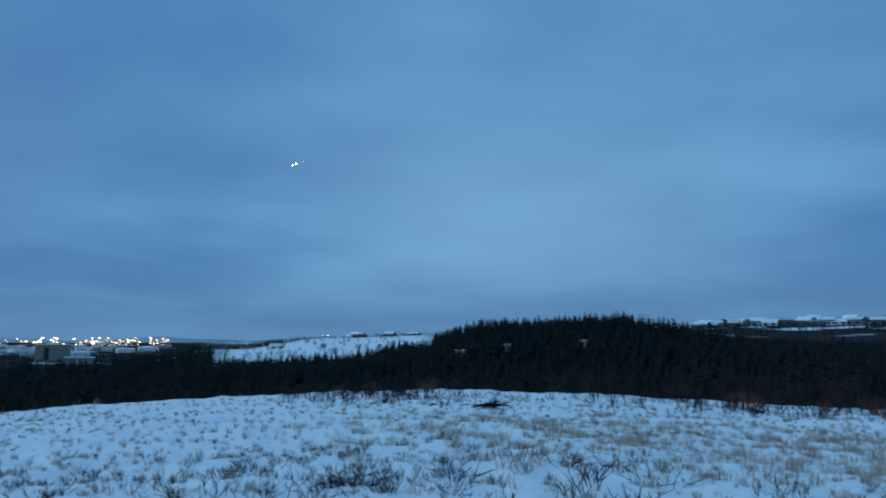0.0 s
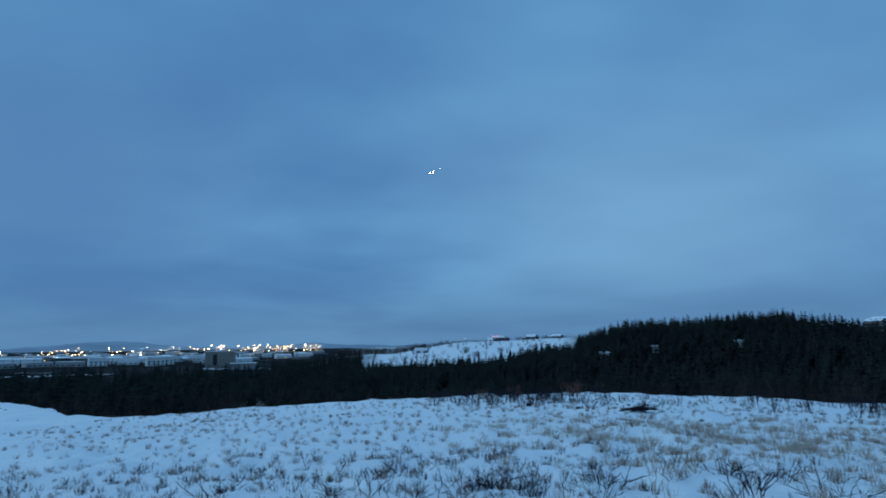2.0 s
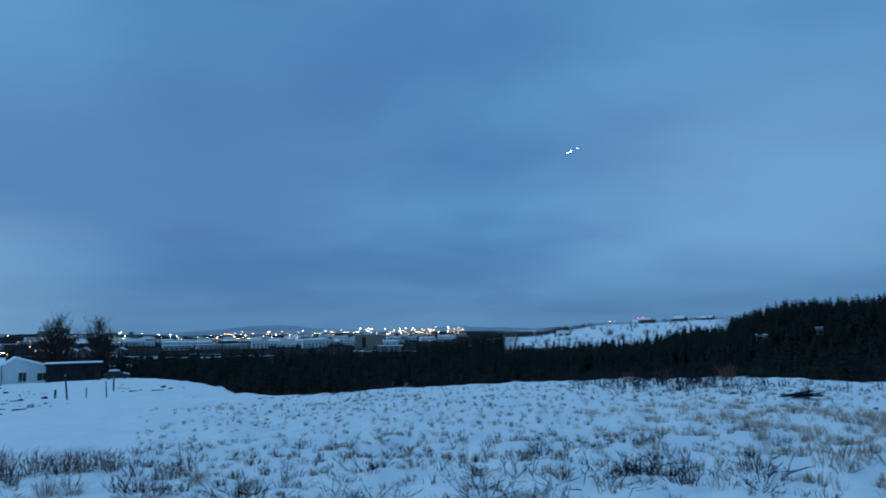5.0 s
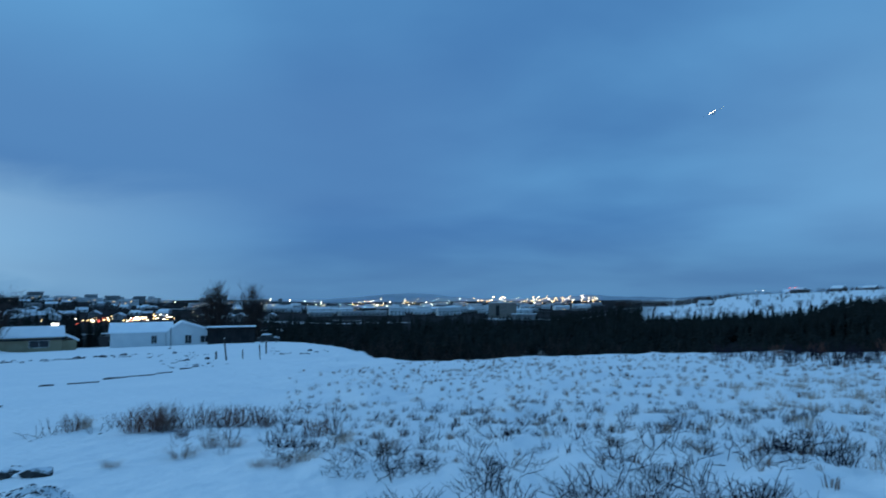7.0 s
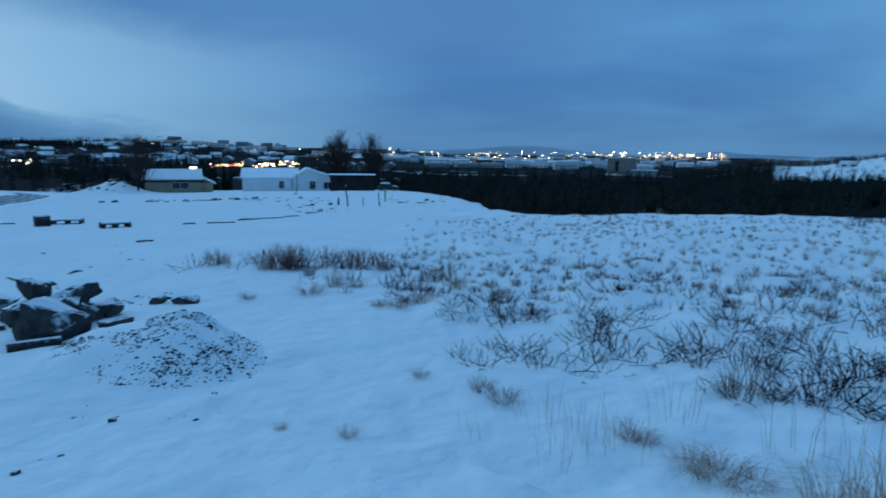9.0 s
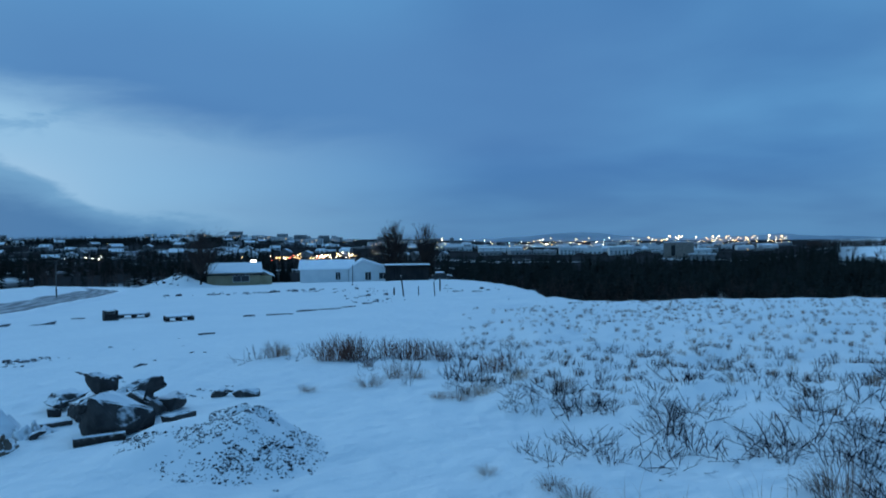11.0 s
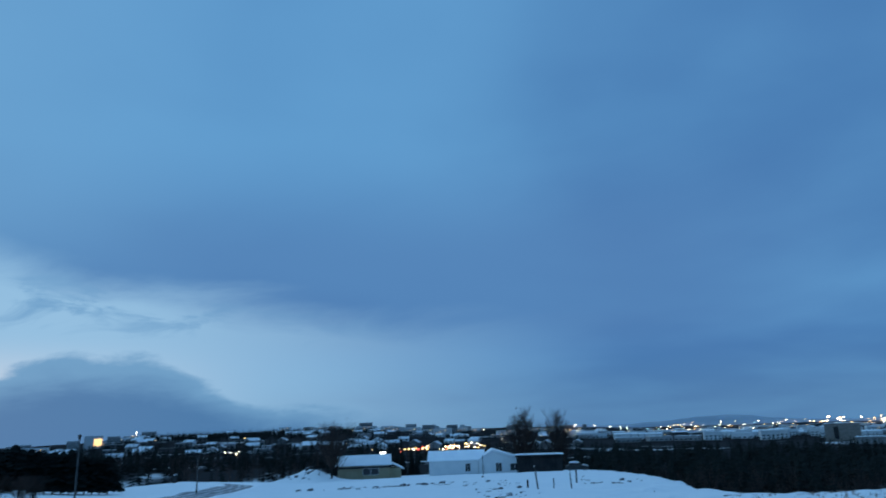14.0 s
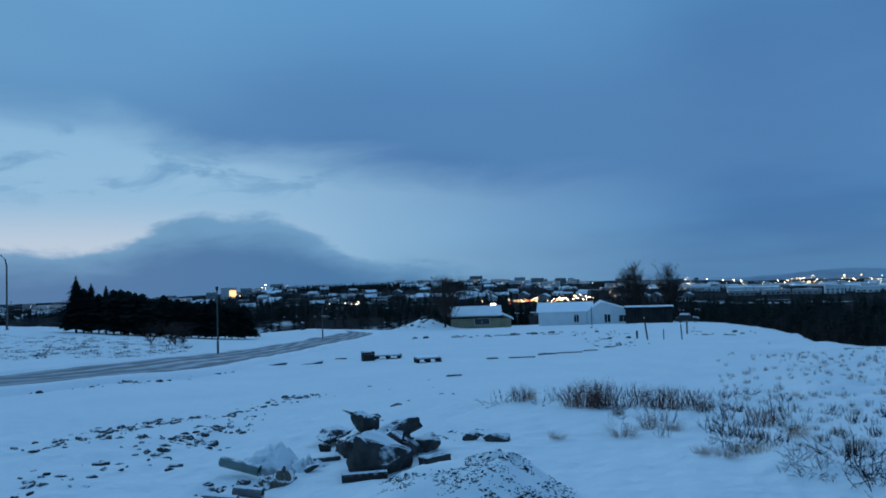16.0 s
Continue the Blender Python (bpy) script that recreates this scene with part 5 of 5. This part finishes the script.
crate(71.6, 30.6, 12)
pallet(66.95, 28.8, 8, 1.0, 0.19)
pallet(70.0, 32.5, -6, 1.15, 0.17)
for az, r in ((78.7, 30.3), (75.7, 30)):
    x, y, z = ground_at(az, r)
    ob = new("snow_lump", boulder_mesh(int(az), 0.8, 0.5, 0.2, material("rubble_under_snow", (0.10, 0.10, 0.11), (0.2, 0.2, 0.2), 8, 0.8, 0.5, snow=0.42), grain=0.06))
    ob.matrix_world = pose(x, y, z + 0.04, 0, 0, az)
    tagged(ob, "low lump of rubble under snow", "rubble", "rubble lumps by the road")
x, y, z = ground_at(-3.85, 24)
ob = thing("brushwood_pile", pose(x, y, z, 0, 0, -4), "flat pile of dark brushwood on the snow", "brushwood")
rnd = random.Random(61)
part("sticks", mesh_of("sticks", *merge([rod([(rnd.uniform(-0.6, 0.3), rnd.uniform(-0.3, 0.3), rnd.uniform(0, 0.12)), (rnd.uniform(-0.2, 0.7), rnd.uniform(-0.3, 0.3), rnd.uniform(0.02, 0.25))], [0.018, 0.008], 4) for _ in range(46)]), SHRUB), None, ob)


# ---- grass and shrubs
def tuft(seed, blades=16, tall=1.0, lean=0.5, wide=0.03, foot=0.18):
    rnd = random.Random(seed)
    V, F = [], []
    for _ in range(blades):
        a, q = rnd.random() * 6.28, foot * math.sqrt(rnd.random())
        x, y = q * math.cos(a), q * math.sin(a)
        b = a + rnd.uniform(-0.8, 0.8)
        l, k = tall * rnd.uniform(0.45, 1.0), lean * rnd.uniform(0.2, 1.0)
        dx, dy = math.cos(b), math.sin(b)
        wx, wy = -dy * wide / 2, dx * wide / 2
        n = len(V)
        mx, my = x + dx * l * k * 0.35, y + dy * l * k * 0.35
        ex, ey = x + dx * l * k, y + dy * l * k
        V += [(x - wx, y - wy, -0.05), (x + wx, y + wy, -0.05), (mx - wx * 0.8, my - wy * 0.8, l * 0.62), (mx + wx * 0.8, my + wy * 0.8, l * 0.62), (ex, ey, l * (1 - 0.35 * k))]
        F += [(n, n + 1, n + 3), (n, n + 3, n + 2), (n + 2, n + 3, n + 4)]
    return np.array(V, float), np.array(F, int)


def twigs(seed, stems=12, tall=1.0, splay=0.8, thick=0.012, forks=2, foot=0.25, bend_=0.28):
    rnd = random.Random(seed)
    pieces = []
    for _ in range(stems):
        a, q = rnd.random() * 6.28, foot * rnd.random()
        p = Vector((q * math.cos(a), q * math.sin(a), -0.03))
        b = a + rnd.uniform(-1, 1)
        l, s = tall * rnd.uniform(0.5, 1.05), splay * rnd.uniform(0.2, 1.1)
        d = Vector((math.cos(b) * s, math.sin(b) * s, 1)).normalized()
        pts = [p]
        for k in range(3):
            d = (d + Vector((rnd.uniform(-bend_, bend_), rnd.uniform(-bend_, bend_), rnd.uniform(-bend_, 0.4 * bend_)))).normalized()
            pts.append(pts[-1] + d * l / 3)
        r = thick * rnd.uniform(0.7, 1.2)
        pieces.append(rod(pts, [r, r * 0.8, r * 0.6, r * 0.3], 3))
        for _ in range(forks):
            k = rnd.choice((1, 2))
            e = (d + Vector((rnd.uniform(-1, 1), rnd.uniform(-1, 1), rnd.uniform(-0.1, 0.9)))).normalized()
            pieces.append(rod([pts[k], pts[k] + e * l * rnd.uniform(0.15, 0.35)], [r * 0.6, r * 0.2], 3))
    return merge(pieces)


def field():
    rnd = random.Random(101)
    straw, dull, dark = [], [], []

    def put(bag, az, r, size, tall):
        x, y = spot(az, r)
        bag.append((x, y, float(height(x, y)), rnd.random() * 6.28, size, tall))

    # tussocks at even spacing, thinned towards the brow and on the bare snow
    step = 0.40
    for gx in np.arange(-26, 22, step):
        for gy in np.arange(4, 38, step):
            x, y = gx + rnd.uniform(-0.5, 0.5) * step, gy + rnd.uniform(-0.5, 0.5) * step
            r, az = math.hypot(x, y), math.degrees(math.atan2(-x, y))
            if not (-36 < az < 45.5 and 7.2 < r < 37.5) or (az > 36 and r > 30) or (az > 33 and r < 8.5):
                continue
            drift = float(rough(x, y, 2.6, 61)) + 0.5 * float(rough(x, y, 0.9, 63))
            keep = 0.68 + 0.38 * drift - 0.45 * float(ease(r, 25, 36)) - 0.35 * float(ease(az, 38, 45)) - 0.25 * float(ease(r, 10, 7))
            if rnd.random() > keep:
                continue
            east = float(ease(az, 26, 2))
            band = math.exp(-((r - 16) / 5.0) ** 2)
            h = rnd.uniform(0.07, 0.16) * (1 + 0.25 * band * east)
            pick = rnd.random()
            if pick < 0.16 + 0.5 * band * (0.25 + 0.75 * east) + 0.12 * east:
                put(straw, az, r, h * 0.95, h * 1.05)
            elif pick < 0.68 + 0.2 * east:
                put(dull, az, r, h * 0.85, h)
            else:
                put(dark, az, r, h * 0.8, h * rnd.uniform(0.7, 1.2))
    for _ in range(800):
        az, r = -36 + 50 * rnd.random() ** 1.25 * rnd.uniform(0.7, 1), rnd.gauss(17, 3.4)
        put(straw, az, r, rnd.uniform(0.14, 0.30), rnd.uniform(0.10, 0.28))
    # dark stalks by the brow
    for _ in range(240):
        az, r = rnd.choice((rnd.uniform(-34, 12), rnd.gauss(6, 4), rnd.uniform(-34, -18))), rnd.uniform(27, 38)
        put(dark, az, r, rnd.uniform(0.3, 0.6), rnd.uniform(0.3, 0.8))
    for _ in range(420):
        az, r = rnd.uniform(-4, 46), rnd.uniform(8.5, 14)
        put(dark, az, r, rnd.uniform(0.12, 0.2), rnd.uniform(0.08, 0.19))
    stuff("straw_grass", [tuft(i, 26, 1.0, 1.1, 0.03, 0.55) for i in range(8)], straw, STRAW, "pale dry grass tufts standing out of the snow", "grass")
    stuff("dead_grass", [tuft(20 + i, 24, 1.0, 0.8, 0.055, 0.6) for i in range(8)], dull, DULLGRASS, "grey-brown dead grass tussocks in the snow", "grass")
    stuff("heather_stalks", [twigs(40 + i, 10, 1.0, 0.5, 0.02, 2, 0.5) for i in range(6)], dark, SHRUB, "dark low stalks dotted over the snowy field", "undergrowth")
    # verge beyond the road
    verge = []
    for _ in range(420):
        az, r = rnd.uniform(85, 100), rnd.uniform(44, 78)
        put(verge, az, r, rnd.uniform(0.25, 0.7), rnd.uniform(0.06, 0.18))
    stuff("verge_grass", [tuft(60 + i, 14, 1.0, 1.0, 0.07, 0.6) for i in range(5)], verge, SHRUB, "dark heather tussocks on the snowy verge", "grass")


field()


def shrubs():
    rnd = random.Random(131)
    shapes = [mesh_of("twigs", *twigs(300 + i, (11, 15, 9)[i % 3], 1.0, (0.6, 1.2, 2.6)[i % 3], (0.014, 0.013, 0.016)[i % 3], (4, 4, 2)[i % 3], (0.5, 0.6, 0.9)[i % 3], (0.3, 0.4, 0.35)[i % 3]), SHRUB) for i in range(9)]
    reds = [mesh_of("twigs", *twigs(330 + i, 60, 1.0, 0.5, 0.010, 4, 0.6), RUSSET) for i in range(4)]

    def put(az, r, tall, shape, label, group, wide=1.0):
        ob = new("shrub", shape)
        ob.matrix_world = stand(az, r, rnd.uniform(0, 360)) @ Matrix.Diagonal((tall * wide, tall * wide, tall, 1))
        tagged(ob, label, "shrub", group)

    n = 0
    while n < 175:
        az, r = rnd.uniform(2, 47), 5.3 + abs(rnd.gauss(0, 2.4))
        x, y = spot(az, r)
        if (az > 36 and r < 6.4 + 0.2 * (az - 36)) or r > 11 or rough(x, y, 1.3, 91) + 0.5 * rough(x, y, 0.6, 93) < -0.12:
            continue
        put(az, r, rnd.choice((0.10, 0.13, 0.17, 0.20, 0.25, 0.34)), shapes[n % 9], "bare dark shrub with thin arching stems in the snow", "dark shrubs on the near field", rnd.uniform(0.9, 1.4))
        n += 1
    for n in range(42):
        az, r = rnd.uniform(25, 41), rnd.uniform(5.6, 8.4)
        put(az, r, rnd.choice((0.12, 0.15, 0.2, 0.26)), shapes[n % 9], "low dark shrub with thin bent stems in the snow", "dark shrubs on the near field", rnd.uniform(0.9, 1.6))
    for n in range(40):
        az, r = rnd.uniform(-34, 18), rnd.uniform(7.6, 11.5)
        put(az, r, rnd.uniform(0.18, 0.42), shapes[n % 9], "bare dark shrub with thin arching stems in the snow", "dark shrubs on the near field", rnd.uniform(0.9, 1.5))
    for n, (az, r, t) in enumerate(((55.3, 12.5, 0.5), (54.6, 12.4, 0.52), (54.0, 12.8, 0.48), (56.4, 12.7, 0.42), (51.6, 12.9, 0.42), (52.4, 12.6, 0.3), (50.0, 12.6, 0.40), (48.8, 12.2, 0.42), (47.7, 12.6, 0.38), (46.9, 12.0, 0.36), (62.4, 13.3, 0.3), (61.6, 13.5, 0.32), (60.2, 13.4, 0.34), (58.8, 13.2, 0.3), (57.8, 13.6, 0.3), (53.0, 11.6, 0.22), (45.5, 11.5, 0.36), (44.2, 12.2, 0.3), (43.0, 11.3, 0.38), (41.8, 12, 0.36))):
        put(az, r, t, reds[n % 4] if t > 0.38 and n < 8 or n % 3 == 0 else shapes[n % 8], "russet leafless bush in a loose row across the snow" if n < 8 else "small bare bush in a loose row across the snow", "bushes across the snow", 0.9)
    for n, (az, r) in enumerate(((-21.8, 31.8), (-22.6, 32.2), (-21.2, 32.4), (-23.3, 31.5), (-26.5, 33), (-28, 33.5), (-29.5, 33), (-31, 32.5), (4.2, 35), (5.4, 35.5), (6.6, 35), (8, 34.5), (-14, 36), (1, 36))):
        put(az, r, rnd.uniform(0.55, 0.95), reds[n % 4] if n % 2 else shapes[n % 4 * 2], "dense leafless bush on the brow of the field", "bushes on the brow", 0.9)
    for n in range(26):
        put(rnd.uniform(43, 54), rnd.uniform(8.8, 14.5), rnd.uniform(0.12, 0.26), shapes[n % 8], "small bare bush in a loose row across the snow", "bushes across the snow", 1.1)


shrubs()


def clumps():
    rnd = random.Random(151)
    forms = [tuft(400 + i, 130, 1.0, 1.7, 0.014, 0.55) for i in range(3)]
    stalks = [tuft(410 + i, 16, 1.0, 0.5, 0.008, 0.6) for i in range(3)]
    made = [mesh_of("blades", v, f, STRAW) for v, f in forms]
    dulls = [mesh_of("blades", v, f, DULLGRASS) for v, f in forms]
    thin = [mesh_of("blades", v, f, STRAW) for v, f in stalks]
    rows = [(26.6, 4.2, 0.13, 1.2, 1), (25.4, 4.15, 0.10, 1.2, 1), (21.6, 3.9, 0.15, 1.3, 0), (19.8, 3.85, 0.15, 1.5, 1), (17.6, 3.75, 0.11, 1.9, 0), (11.6, 3.7, 0.26, 1.0, 0), (8.5, 3.8, 0.28, 1.0, 0), (38.8, 5.0, 0.12, 1.2, 1), (37.0, 4.8, 0.12, 1.4, 1), (50.9, 10.2, 0.34, 0.7, 1), (49.3, 10.0, 0.22, 1.0, 1),
            (47.5, 8.4, 0.13, 1.4, 1), (45.9, 8.3, 0.15, 1.3, 1), (43.8, 8.6, 0.2, 1.1, 0), (57.8, 9.3, 0.14, 1.2, 1), (52.9, 9.6, 0.2, 1.3, 1), (18.5, 5.45, 0.3, 1.0, 1), (50.0, 4.15, 0.1, 0.9, 1), (55.5, 4.3, 0.06, 1.2, 1), (41.0, 9.8, 0.24, 1, 0), (37.5, 9.3, 0.22, 1, 1), (59.5, 13.6, 0.3, 0.8, 0), (44.0, 5.4, 0.1, 1.0, 1)]
    for i, (az, r, t, wide, dull) in enumerate(rows):
        ob = new("grass_clump", (dulls if dull else made)[i % 3])
        ob.matrix_world = stand(az, r, i * 77) @ Matrix.Diagonal((t * wide, t * wide, t, 1))
        tagged(ob, "grey-brown withered grass clump in the snow" if dull else "pale straw grass clump drooping over the snow", "grass", "grass clumps near by")
    for i, (az, r, t) in enumerate(((33, 4.3, 0.36), (30, 4.1, 0.4), (27.5, 4.0, 0.42), (35.5, 4.6, 0.3), (23, 4.6, 0.4), (14, 4.2, 0.5), (10, 4.3, 0.5), (32, 3.8, 0.3), (39.5, 4.1, 0.2))):
        ob = new("stalk_tuft", thin[i % 3])
        ob.matrix_world = stand(az, r, i * 51) @ Matrix.Diagonal((t, t, t, 1))
        tagged(ob, "few thin pale grass stalks above the snow", "grass", "thin stalks near by")


clumps()
